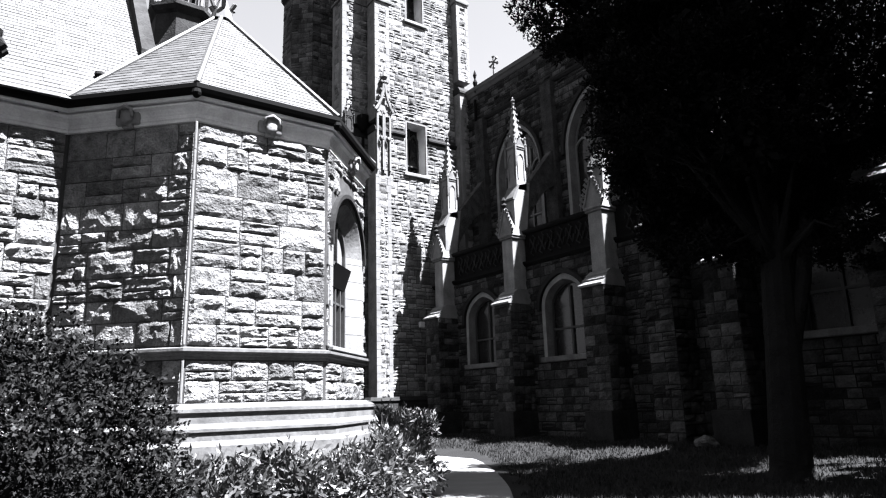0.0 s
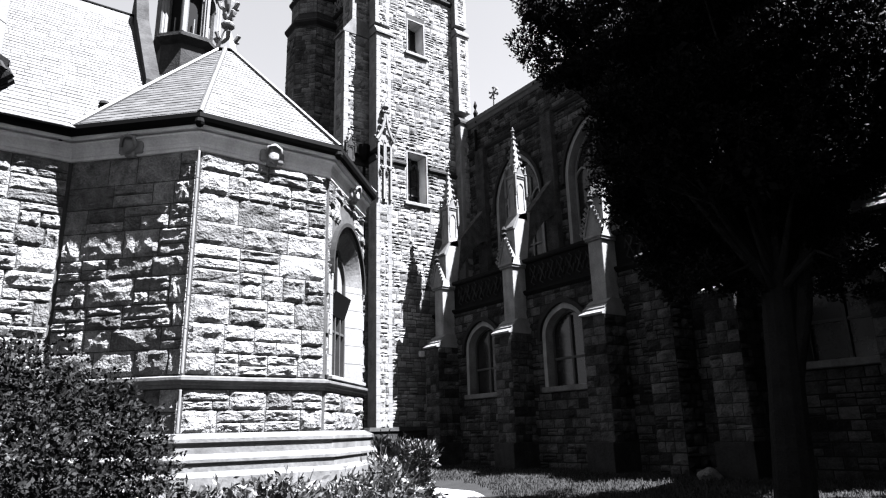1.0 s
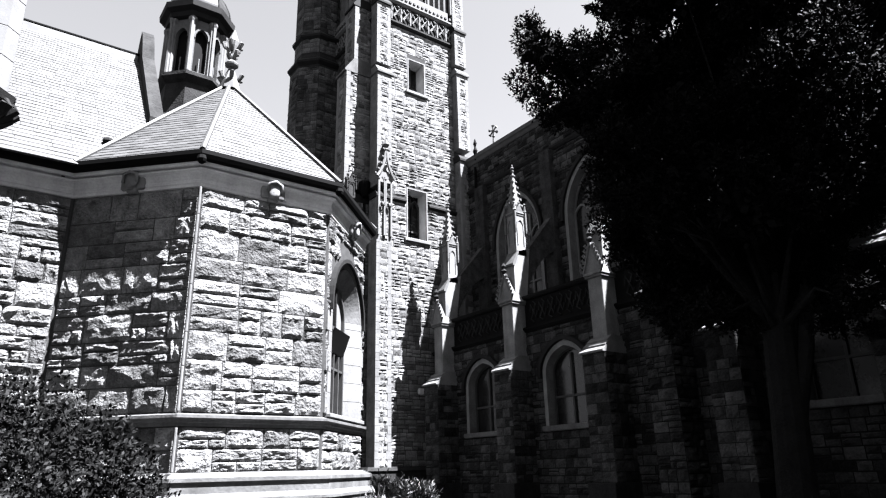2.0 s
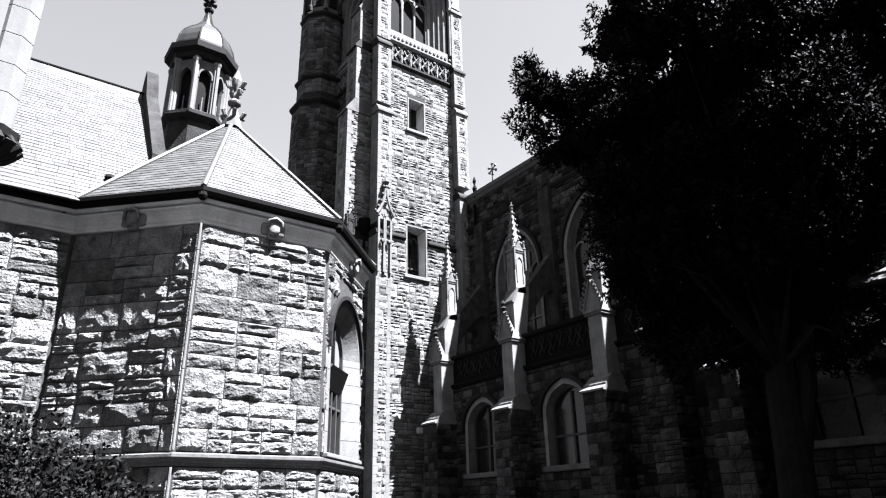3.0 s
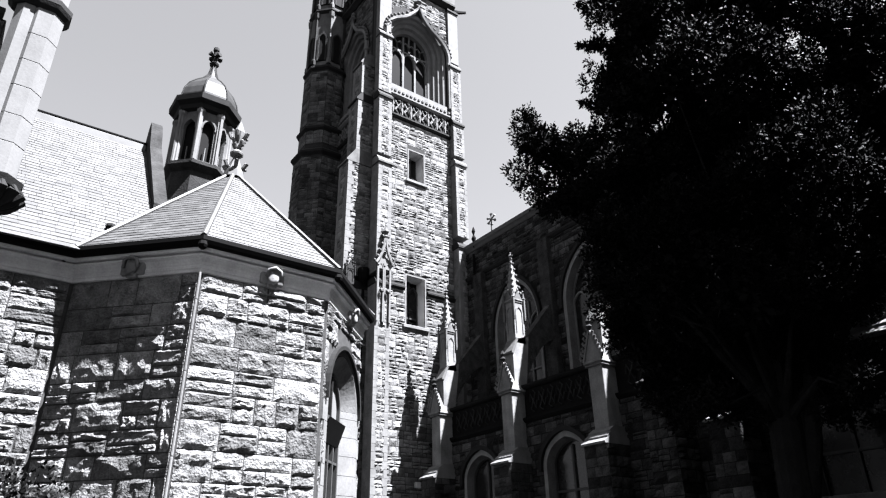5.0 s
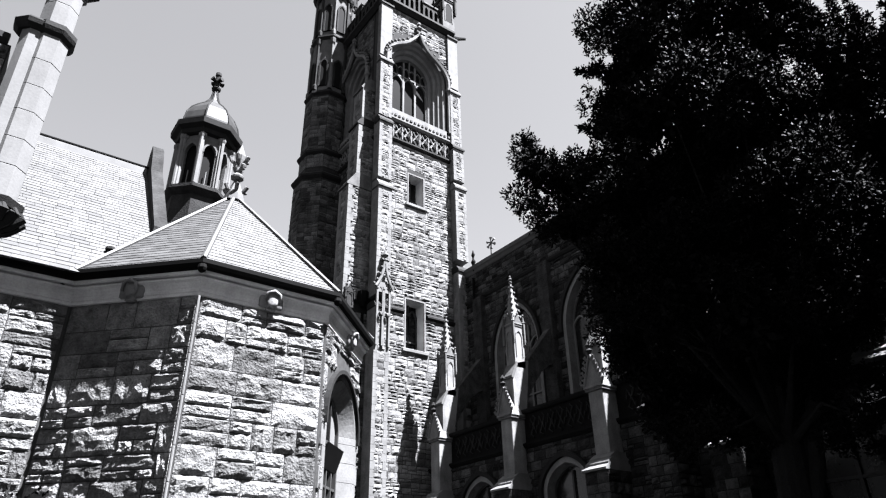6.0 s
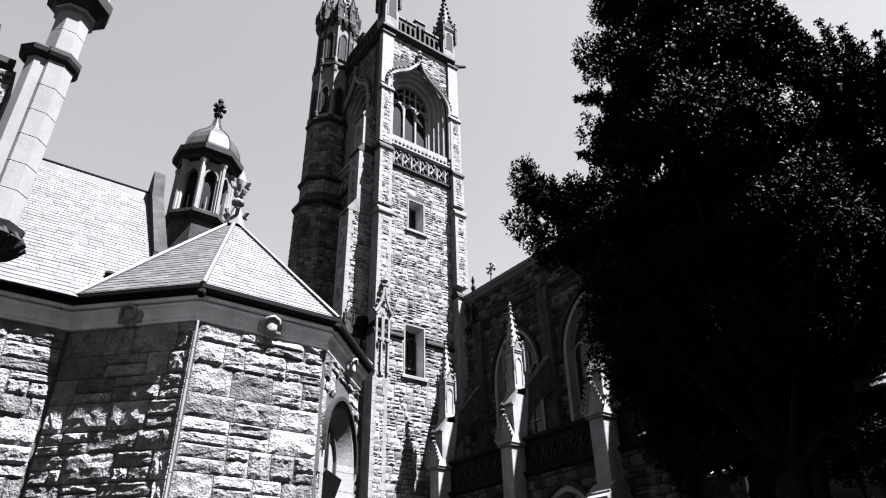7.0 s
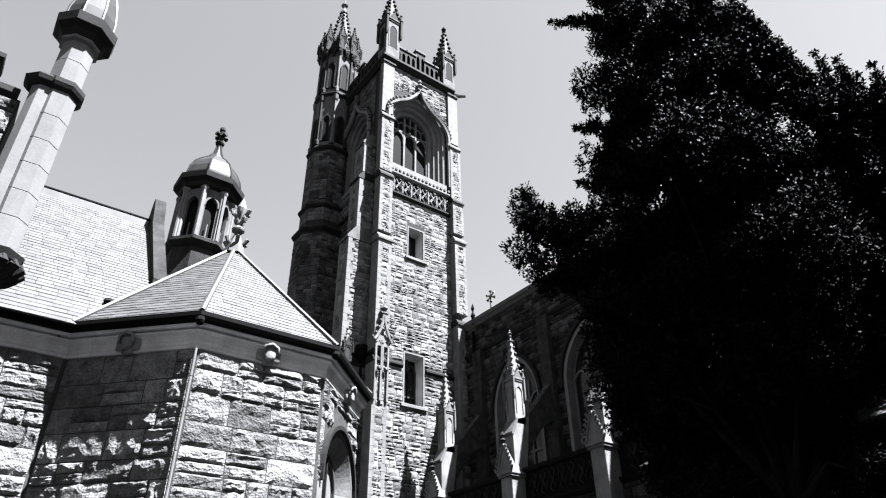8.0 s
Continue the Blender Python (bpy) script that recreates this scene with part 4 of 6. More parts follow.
def pinnacle(name, label, at, width, shaft, spire, parent=None, mat=None, group="", n=4, dark=None):
    """A crocketed pinnacle: gabled shaft, four small gables, tapering spire with leafy knobs, finial."""
    mat = mat or TRIM
    dark = dark or mat
    t = thing(name, label, "pinnacle", group, at=at)
    t.parent = parent
    w = width / 2
    tw = math.pi / 4 if n == 4 else math.pi / 8
    k = w * (math.sqrt(2) if n == 4 else 1.08)
    bm = bmesh.new()
    lathe(bm, [(k, 0), (k, shaft), (k * 1.2, shaft + 0.06 * width), (k * 1.2, shaft + 0.14 * width)], n, (0, 0, 0), tw)
    part("shaft", bm, mat, t)
    bm = bmesh.new()
    lathe(bm, [(k * 0.86, shaft + 0.1 * width), (k * 0.1, shaft + spire), (k * 0.1, shaft + spire + 0.02)], n, (0, 0, 0), tw)
    part("spire", bm, mat, t)
    for i in range(4):
        a = i * math.pi / 2
        m = plane_frame((w * math.cos(a), w * math.sin(a), 0), (-math.sin(a), math.cos(a), 0), (math.cos(a), math.sin(a), 0))
        bm = bmesh.new()
        g = shaft + 0.9 * width
        pts = [(-w * 1.05, shaft - 0.1 * width), (w * 1.05, shaft - 0.1 * width), (0, g)]
        f = [bm.verts.new(m @ Vector((x, -0.05 * width, z))) for x, z in pts]
        b = [bm.verts.new(m @ Vector((x, 0.3 * width, z))) for x, z in pts]
        bm.faces.new(f)
        bm.faces.new(b[::-1])
        for p in range(3):
            bm.faces.new((f[p], f[(p + 1) % 3], b[(p + 1) % 3], b[p]))
        lathe(bm, [(0.03 * width, -0.1), (0.1 * width, 0.05 * width), (0.03 * width, 0.25 * width)], 5, m @ Vector((0, 0, g)))
        part("gablet", bm, dark, t)
        bm = bmesh.new()
        arch_ring(bm, m, (0, shaft * 0.25, w * 0.55, shaft * 0.72, w * 0.9), 0.0, 0.08 * width, -0.03, 0.0, sill=False)
        part("blind_arch", bm, mat, t)
        # No recess is cut: a flat black sheet carries the niche's shade.
        if width > 0.8:
            bm = bmesh.new()
            fill_opening(bm, m, (0, shaft * 0.25, w * 0.5, shaft * 0.72, w * 0.85), -0.008)
            part("niche", bm, INNER_SHADE, t, "flat black sheet for the shade of a blind niche")
        if n == 4:
            bm = bmesh.new()
            c = Vector((w * 1.08 * (1 if i in (0, 3) else -1), w * 1.08 * (1 if i < 2 else -1), 0))
            lathe(bm, [(0.09 * width, shaft * 0.55), (0.13 * width, shaft * 0.62), (0.13 * width, shaft + 0.2 * width), (0.17 * width, shaft + 0.26 * width), (0.1 * width, shaft + 0.34 * width), (0.04 * width, shaft + 0.8 * width),
                       (0.1 * width, shaft + 0.86 * width), (0.02 * width, shaft + 1.0 * width)], 6, c)
            part("corner_spike", bm, dark, t)
    bm = bmesh.new()
    for j in range(6):
        f = 0.2 + 0.7 * j / 5
        r = k * 0.86 * (1 - f) + k * 0.1 * f
        for i in range(4):
            a = tw + i * math.pi / 2
            bmesh.ops.create_icosphere(bm, subdivisions=1, radius=0.15 * width * (1.3 - 0.6 * f), matrix=Matrix.Translation((r * 1.1 * math.cos(a), r * 1.1 * math.sin(a), shaft + spire * f)))
    part("crocketing", bm, dark, t)["kind"] = "stuff"
    bm = bmesh.new()
    s = shaft + spire
    lathe(bm, [(0.05 * width, -0.1), (0.16 * width, 0.05 * width), (0.08 * width, 0.14 * width), (0.2 * width, 0.3 * width), (0.05 * width, 0.42 * width), (0.07 * width, 0.55 * width), (0.01, 0.65 * width)], 6, (0, 0, s))
    part("finial", bm, dark, t)
    return t


pinnacle("tower_pinnacle", "crocketed stone pinnacle on the tower parapet", (14.05, 24.1, 33.2), 0.95, 3.2, 3.2, dark=SOOT_SHADE, group="tower pinnacles")
pinnacle("tower_pinnacle", "crocketed stone pinnacle on the tower parapet", (18.35, 24.1, 33.2), 0.9, 2.5, 3.2, dark=SOOT_SHADE, group="tower pinnacles")
# gargoyle block at the cornice corner
bm = bmesh.new()
tube(bm, [(18.75, 23.9, 32.9), (19.2, 23.75, 32.95), (19.6, 23.6, 33.05)], [0.16, 0.12, 0.09], 6)
part("waterspout", bm, SOOT_SHADE, tower, "projecting stone waterspout")

# rainwater hopper and pipe in the corner of the tower
pipe = thing("rain_pipe", "black iron rainwater hopper and down pipe", "drain pipe", at=(13.35, 24.15, 0))
bm = bmesh.new()
lathe(bm, [(0.1, 13.4), (0.22, 13.6), (0.28, 13.95), (0.28, 14.1)], 8, (0, 0, 0))
part("hopper", bm, GUTTER, pipe)
bm = bmesh.new()
tube(bm, [(0, 0, 13.1), (0, 0.02, 7.0), (0, 0, 1.2)], 0.07, 8)
part("pipe", bm, GUTTER, pipe)
bm = bmesh.new()
box(bm, 15.9, 16.14, 23.7, 23.86, 4.76, 5.0, bevel=0.02)
tagged(part("wall_lamp_box", bm, CORNICE), "small pale metal box fixed to the tower wall", "fixture")

# niche front on the near buttress, with a gable and finial
niche = thing("buttress_gable", "gabled stone niche front with crockets on the buttress", "niche", at=(13.9, 23.32, 0))
bm = bmesh.new()
mN = plane_frame((0, 0, 0), (1, 0, 0), (0, -1, 0))
for dx in (-0.33, 0.0, 0.33):
    bm = bmesh.new()
    lathe(bm, [(0.05, 11.4), (0.05, 14.0), (0.09, 14.05), (0.09, 14.15)], 6, (dx, -0.03, 0))
    part("shaft", bm, DRESSED, niche)
for dx in (-0.17, 0.17):
    bm = bmesh.new()
    arch_ring(bm, mN, (dx, 11.4, 0.1, 13.9, 0.25), 0.0, 0.06, -0.08, 0.0, sill=False)
    part("blind_arch", bm, DRESSED, niche)
bm = bmesh.new()
half = [(0.45, 14.1), (0.3, 14.35), (0.17, 14.65), (0.08, 15.0), (0.04, 15.4)]
tube(bm, [(x, -0.12, z) for x, z in half] + [(-x, -0.12, z) for x, z in half[::-1]], 0.075, 6)
box(bm, -0.34, 0.34, -0.06, 0.05, 13.9, 14.4)
part("gable", bm, DRESSED, niche)
bm = bmesh.new()
lathe(bm, [(0.04, 15.3), (0.13, 15.5), (0.05, 15.6), (0.17, 15.75), (0.03, 16.05)], 6, (0, -0.1, 0))
for x, z in half:
    for s in (-1, 1):
        bmesh.ops.create_icosphere(bm, subdivisions=1, radius=0.08, matrix=Matrix.Translation((s * (x + 0.1), -0.14, z + 0.1)))
for dx in (-0.17, 0.17):
    bmesh.ops.create_icosphere(bm, subdivisions=1, radius=0.13, matrix=Matrix.Translation((dx, -0.14, 12.8)))
part("crocketing", bm, TRIM, niche)["kind"] = "stuff"
pinnacle("buttress_pinnacle", "small dark crocketed pinnacle on the side buttress", (12.75, 24.5, 13.3), 0.42, 0.7, 1.2, mat=SOOT_SHADE)

# stair turret at the far corner
stair = thing("stair_turret", "octagonal stone stair turret with ledges and crocketed spire", "turret", at=(13.2, 29.4, 0))
bm = bmesh.new()
T8 = math.pi / 8
lathe(bm, [(1.48, 0), (1.48, 22.5), (1.3, 23.1), (1.3, 28.4)], 8, (0, 0, 0), T8)
stair_shaft = part("turret_shaft", bm, SOOT_SHADE, stair)
bm = bmesh.new()
lathe(bm, [(1.22, 28.4), (1.18, 28.8), (1.18, 33.0), (1.12, 33.4), (1.12, 37.6)], 8, (0, 0, 0), T8)
part("upper_shaft", bm, TRIM, stair, "paler upper stage with lancets")
for z, r in ((22.5, 1.64), (24.2, 1.46), (28.6, 1.4), (33.2, 1.34), (37.5, 1.35)):
    bm = bmesh.new()
    lathe(bm, [(r - 0.22, z - 0.25), (r, z - 0.02), (r, z + 0.1), (r - 0.2, z + 0.3)], 8, (0, 0, 0), T8)
    part("ledge", bm, LEAD, stair)
for z0, z1, r in ((28.9, 33.0, 1.2), (33.4, 37.3, 1.16)):
    for i in range(8):
        bm = bmesh.new()
        a = T8 + i * math.pi / 4
        lathe(bm, [(0.15, z0), (0.15, z0 + 0.3), (0.09, z0 + 0.45), (0.09, z1 - 0.5), (0.16, z1 - 0.35), (0.19, z1)], 6, (r * math.cos(a), r * math.sin(a), 0))
        part("angle_shaft", bm, TRIM if i % 2 else SOOT_SHADE, stair)
for i in range(16):
    a = T8 + i * math.pi / 8
    bm = bmesh.new()
    r = 1.26 if i % 2 == 0 else 1.26 * math.cos(T8)
    lathe(bm, [(0.06, 36.8), (0.17, 37.1), (0.2, 37.3), (0.13, 37.5), (0.16, 37.75), (0.05, 38.0), (0.09, 38.2), (0.02, 38.5)], 5, (r * math.cos(a), r * math.sin(a), 0))
    part("carved_boss", bm, SOOT_SHADE, stair)
for z0, z1 in ((29.2, 31.4), (33.8, 36.2)):
    for i in range(8):
        b = i * math.pi / 4
        r = 1.2 * math.cos(T8) - (0.04 if z0 > 32 else 0)
        m = plane_frame((r * math.cos(b), r * math.sin(b), 0), (-math.sin(b), math.cos(b), 0), (math.cos(b), math.sin(b), 0))
        bm = bmesh.new()
        arch_ring(bm, m, (0, z0, 0.2, z1 - 0.5, 0.4), 0.0, 0.1, -0.06, 0.03)
        part("lancet_frame", bm, SOOT_SHADE, stair)
        # Shaft is uncut here; the lancet's inner shade is a flat black sheet.
        bm = bmesh.new()
        fill_opening(bm, m, (0, z0, 0.2, z1 - 0.5, 0.4), -0.01)
        part("lancet", bm, INNER_SHADE, stair, "flat black sheet for the shade in a lancet")
bm = bmesh.new()
lathe(bm, [(0.95, 37.6), (0.95, 38.2), (0.12, 43.2), (0.1, 43.3), (0.26, 43.5), (0.12, 43.7), (0.02, 44.2)], 8, (0, 0, 0), T8)
part("spire", bm, TRIM, stair)
bm = bmesh.new()
for j in range(10):
    f = j / 10
    r = 0.9 * (1 - f) + 0.14 * f
    for i in range(8):
        a = T8 + i * math.pi / 4
        bmesh.ops.create_icosphere(bm, subdivisions=1, radius=0.11, matrix=Matrix.Translation((r * math.cos(a) * 1.06, r * math.sin(a) * 1.06, 38.4 + 4.6 * f)))
part("crocketing", bm, SOOT_SHADE, stair)["kind"] = "stuff"
for i in range(8):
    a = T8 + i * math.pi / 4
    p = pinnacle("turret_pinnacle", "small crocketed pinnacle round the turret spire", (13.2 + 1.18 * math.cos(a), 29.4 + 1.18 * math.sin(a), 37.3), 0.46, 1.2, 1.5, mat=SOOT_SHADE, group="turret pinnacles")

# ---- nave and aisle ----
nave = thing("nave", "shaded stone nave with traceried clerestory windows and leaded roof edge", "church building")
AX, NX = 16.5, 18.72
YB = 23.4
AISLE = plane_frame((AX, YB, 0), (0, -1, 0), (-1, 0, 0))
CLER = plane_frame((NX, YB + 0.4, 0), (0, -1, 0), (-1, 0, 0))
BAYS = [20.1, 15.72, 11.35, 7.0, 2.6]
PIERS = [22.25, 17.85, 13.6, 9.4, 5.2]
A_OPS = [(YB - y, 3.0, 0.93, 4.75, 0.85) for y in BAYS if y != 11.35]
C_OPS = [(YB + 0.4 - y, 7.6, 1.3, 11.2, 2.1) for y in [20.0, 15.72, 11.35, 7.0, 2.6]]
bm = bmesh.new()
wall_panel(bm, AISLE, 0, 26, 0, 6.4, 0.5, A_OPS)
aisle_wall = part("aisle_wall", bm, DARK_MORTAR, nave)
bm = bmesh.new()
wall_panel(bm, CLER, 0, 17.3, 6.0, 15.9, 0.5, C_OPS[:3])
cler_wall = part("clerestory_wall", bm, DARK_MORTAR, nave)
bm = bmesh.new()
box(bm, NX + 0.6, NX + 9, 6.5, 23.6, 0, 15.6)
box(bm, AX + 0.51, NX + 0.59, -2.1, 23.3, 0, 5.99)
part("nave_core", bm, MORTAR, nave)
bm = bmesh.new()
v = [bm.verts.new(p) for p in ((NX + 0.1, 6.4, 16.2), (NX + 0.1, 24.2, 16.2), (NX + 4.7, 24.2, 17.0), (NX + 4.7, 6.4, 17.0), (NX + 9.2, 6.4, 16.2), (NX + 9.2, 24.2, 16.2))]
bm.faces.new((v[0], v[1], v[2], v[3]))
bm.faces.new((v[3], v[2], v[5], v[4]))
part("nave_roof", bm, COPPER, nave)
bm = bmesh.new()
moulding(bm, [(NX, 23.8), (NX, 6.5)], [(-0.1, 15.9), (0.04, 15.9), (0.12, 16.05), (0.18, 16.1), (0.18, 16.28), (-0.1, 16.34)])
part("roof_coping", bm, COPPER, nave, "pale metal roof edge")
bm = bmesh.new()
moulding(bm, [(NX, 23.8), (NX, 6.5)], [(-0.1, 14.4), (0.05, 14.4), (0.12, 14.5), (0.12, 14.58), (-0.1, 14.65)])
part("string_course", bm, LEAD, nave)
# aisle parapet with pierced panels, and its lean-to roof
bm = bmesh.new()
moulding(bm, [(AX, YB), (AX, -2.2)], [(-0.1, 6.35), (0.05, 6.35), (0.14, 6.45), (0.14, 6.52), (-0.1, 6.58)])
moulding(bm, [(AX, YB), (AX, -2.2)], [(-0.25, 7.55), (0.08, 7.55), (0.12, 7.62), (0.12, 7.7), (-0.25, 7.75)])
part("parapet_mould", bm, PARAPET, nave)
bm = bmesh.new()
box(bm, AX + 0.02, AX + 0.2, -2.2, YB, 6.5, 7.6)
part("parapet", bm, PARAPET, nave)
for y in BAYS[:3]:
    for k in range(7):
        u = YB - y - 1.35 + k * 0.45
        bm = bmesh.new()
        for q in range(4):
            a = math.pi / 4 + q * math.pi / 2
            tube(bm, [AISLE @ Vector((u, -0.02, 7.05)), AISLE @ Vector((u + 0.19 * math.cos(a), -0.04, 7.05 + 0.38 * math.sin(a))), AISLE @ Vector((u + 0.19 * math.cos(a + 0.8), -0.02, 7.05 + 0.38 * math.sin(a + 0.8)))], 0.03, 5)
        part("carved_panel", bm, SOOT_SHADE, nave)
bm = bmesh.new()
box(bm, AX + 0.2, NX + 0.1, -2.2, YB, 6.0, 6.6)
part("aisle_roof", bm, LEAD, nave)


def arched_window(name, label, m, op, parent, lights, depth, transom, frame_mat):
    w = thing(name, label, "")
    w.parent = parent
    u, sill, hw, spring, rise = op
    bm = bmesh.new()
    arch_ring(bm, m, op, 0.0, 0.16, -0.05, 0.08, sill=False)
    part("stone_surround", bm, SURROUND, w)
    bm = bmesh.new()
    # splayed reveal that narrows to the glass
    a, b = outline(op), outline(op, -0.07)
    for i in range(1, len(a)):
        j = (i + 1) % len(a)
        bm.faces.new([bm.verts.new(m @ Vector((p[0], d, p[1]))) for p, d in ((a[i], -0.05), (a[j], -0.05), (b[j], depth), (b[i], depth))])
    part("splayed_reveal", bm, TRIM, w)
    bm = bmesh.new()
    arch_ring(bm, m, (u, spring - 0.15, hw, spring, rise), 0.16, 0.3, -0.17, 0.02, sill=False)
    part("hood_mould", bm, LEAD, w)
    bm = bmesh.new()
    box(bm, u - hw - 0.25, u + hw + 0.25, -0.16, 0.3, sill - 0.18, sill, m, 0.02)
    part("sill", bm, TRIM, w)
    bm = bmesh.new()
    arch_ring(bm, m, op, -0.09, 0.0, depth - 0.06, depth + 0.04)
    for k in range(1, lights):
        x = u - hw + 2 * hw * k / lights
        box(bm, x - 0.04, x + 0.04, depth - 0.05, depth + 0.04, sill, spring + rise * 0.75 * (1 - abs(x - u) / hw), m)
    for z in transom:
        box(bm, u - hw, u + hw, depth - 0.04, depth + 0.04, z - 0.035, z + 0.035, m)
    part("glazing_bar", bm, frame_mat, w)
    if lights > 2:
        bm = bmesh.new()
        for k in range(lights):
            x = u - hw + 2 * hw * (k + 0.5) / lights
            arch_ring(bm, m, (x, spring - 0.3, hw / lights * 0.85, spring - 0.1, 0.5), 0.0, 0.07, depth - 0.05, depth + 0.04, sill=False)
        part("tracery", bm, DRESSED, w)
    n = lights
    for k in range(n):
        x0, x1 = u - hw + 2 * hw * k / n, u - hw + 2 * hw * (k + 1) / n
        poly = outline(op)
        poly = clip(clip(poly, (x0, 100), (x0, 0)), (x1, 0), (x1, 100))
        if len(poly) > 2:
            bm = bmesh.new()
            bm.faces.new([bm.verts.new(m @ Vector((p[0], depth + 0.02, p[1]))) for p in poly])
            part("pane", bm, GLASS, w)


for op in A_OPS[:3]:
    arched_window("aisle_window", "pointed aisle window with dark bars and dull glass", AISLE, op, nave, 2, 0.3, (3.95,), DARKWOOD)
for op in C_OPS[:3]:
    arched_window("clerestory_window", "tall pointed clerestory window with stone mullions", CLER, op, nave, 3, 0.35, (9.2,), DRESSED)

# cast down-pipe on the clerestory
bm = bmesh.new()
tube(bm, [(NX - 0.15, 22.6, 15.6), (NX - 0.15, 22.6, 11.0), (NX - 0.25, 22.4, 10.4), (NX - 0.15, 22.2, 9.6), (NX - 0.15, 22.2, 7.0)], 0.07, 8)
part("down_pipe", bm, GUTTER, nave, "dark cast-iron down pipe")
bm = bmesh.new()
lathe(bm, [(0.05, 0), (0.07, 0.3), (0.13, 0.5), (0.04, 0.7), (0.1, 0.9), (0.02, 1.15)], 6, (NX - 0.1, 22.6, 16.0))
part("pipe_finial", bm, GUTTER, nave)


def aisle_pier(y):
    """A stepped aisle buttress with gabled set-offs, a crocketed pinnacle and a flying arch to the clerestory."""
    t = thing("flying_buttress", "stepped stone buttress pier with gablets, pinnacle and flying arch", "buttress", "aisle buttresses", at=(AX, y, 0))
    m = plane_frame((0, 0, 0), (0, -1, 0), (-1, 0, 0))

    def block(name, u0, u1, out, z0, z1, mat, back=0.1):
        bm = bmesh.new()
        box(bm, u0, u1, -out, back, z0, z1, m, 0.015)
        return part(name, bm, mat, t)

    def slope(name, u0, u1, pr, mat):
        bm = bmesh.new()
        a = [bm.verts.new(m @ Vector((u0, d, z))) for d, z in pr]
        b = [bm.verts.new(m @ Vector((u1, d, z))) for d, z in pr]
        bm.faces.new(a)
        bm.faces.new(b[::-1])
        for i in range(len(pr)):
            j = (i + 1) % len(pr)
            bm.faces.new((a[i], a[j], b[j], b[i]))
        return part(name, bm, mat, t)
    # Shade at the foot is put into this block's dark colour.
    block("pier_base", -0.52, 0.52, 1.18, 0, 1.2, SOOT_SHADE)
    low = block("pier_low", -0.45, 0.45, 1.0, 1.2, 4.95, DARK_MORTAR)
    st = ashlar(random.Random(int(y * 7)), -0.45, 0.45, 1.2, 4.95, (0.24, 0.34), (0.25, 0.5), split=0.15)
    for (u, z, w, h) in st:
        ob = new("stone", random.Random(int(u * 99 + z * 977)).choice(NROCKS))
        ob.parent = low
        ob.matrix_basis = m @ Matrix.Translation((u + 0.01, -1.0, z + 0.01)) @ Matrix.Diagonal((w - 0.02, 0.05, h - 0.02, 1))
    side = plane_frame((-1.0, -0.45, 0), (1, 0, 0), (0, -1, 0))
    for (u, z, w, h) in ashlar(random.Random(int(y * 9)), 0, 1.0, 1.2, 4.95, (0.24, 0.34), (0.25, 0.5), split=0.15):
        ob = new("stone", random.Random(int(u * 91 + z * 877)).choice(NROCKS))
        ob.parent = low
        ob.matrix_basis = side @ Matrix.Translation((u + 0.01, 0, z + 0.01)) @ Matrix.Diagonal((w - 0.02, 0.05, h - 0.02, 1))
    # three stepped weathering courses
    for k in range(3):
        slope("weathering", -0.49 + 0.03 * k, 0.47 - 0.03 * k, [(-1.1 + 0.17 * k, 4.93 + 0.17 * k), (-1.1 + 0.17 * k, 4.99 + 0.17 * k), (-0.88 + 0.17 * k, 5.14 + 0.17 * k), (0.1, 5.14 + 0.17 * k), (0.1, 4.93 + 0.17 * k)], DRESSED)
    block("pier_middle", -0.29, 0.29, 0.6, 5.4, 7.4, PIERSTONE)
    block("moulding", -0.35, 0.35, 0.68, 7.38, 7.47, TRIM)
    block("moulding", -0.38, 0.38, 0.72, 7.47, 7.55, PIERSTONE)
    # steep gable with its saddle roof running back to the shaft
    peak, eave_z, front, back = 8.5, 7.55, -0.66, -0.1
    bm = bmesh.new()
    tri = [(-0.34, eave_z), (0.34, eave_z), (0, peak)]
    f = [bm.verts.new(m @ Vector((x, front, z))) for x, z in tri]
    g = [bm.verts.new(m @ Vector((x, back, z))) for x, z in tri]
    bm.faces.new(f)
    bm.faces.new(g[::-1])
    for p in range(3):
        bm.faces.new((f[p], f[(p + 1) % 3], g[(p + 1) % 3], g[p]))
    part("gablet", bm, PIERSTONE, t)
    for sgn in (-1, 1):
        bm = bmesh.new()
        tube(bm, [m @ Vector((sgn * 0.37, front, eave_z)), m @ Vector((sgn * 0.02, front, peak + 0.03))], 0.05, 5)
        part("gable_rib", bm, DRESSED, t)
        for k in range(6):
            q = (k + 0.4) / 6.2
            c = Vector((sgn * 0.36 * (1 - q), front, eave_z + (peak - eave_z) * q))
            bm = bmesh.new()
            tube(bm, [m @ (c + Vector((-sgn * 0.02, 0.02, -0.03))), m @ (c + Vector((sgn * 0.08, -0.03, 0.02))), m @ (c + Vector((sgn * 0.13, -0.05, 0.1))), m @ (c + Vector((sgn * 0.09, -0.05, 0.14)))], [0.035, 0.055, 0.06, 0.02], 5)
            part("crocket", bm, DRESSED, t)
    bm = bmesh.new()
    lathe(bm, [(0.04, peak - 0.1), (0.05, peak + 0.08), (0.12, peak + 0.18), (0.05, peak + 0.26), (0.1, peak + 0.36), (0.02, peak + 0.5)], 6, m @ Vector((0, front, 0)))
    part("gablet_finial", bm, SOOT_SHADE, t)
    # upper shaft that widens back to the flying arch, with a sloped set-off
    slope("upper_shaft", -0.25, 0.25, [(-0.36, 7.3), (-0.36, 8.95), (-0.14, 9.5), (0.5, 9.7), (0.16, 7.3)], PIERSTONE)
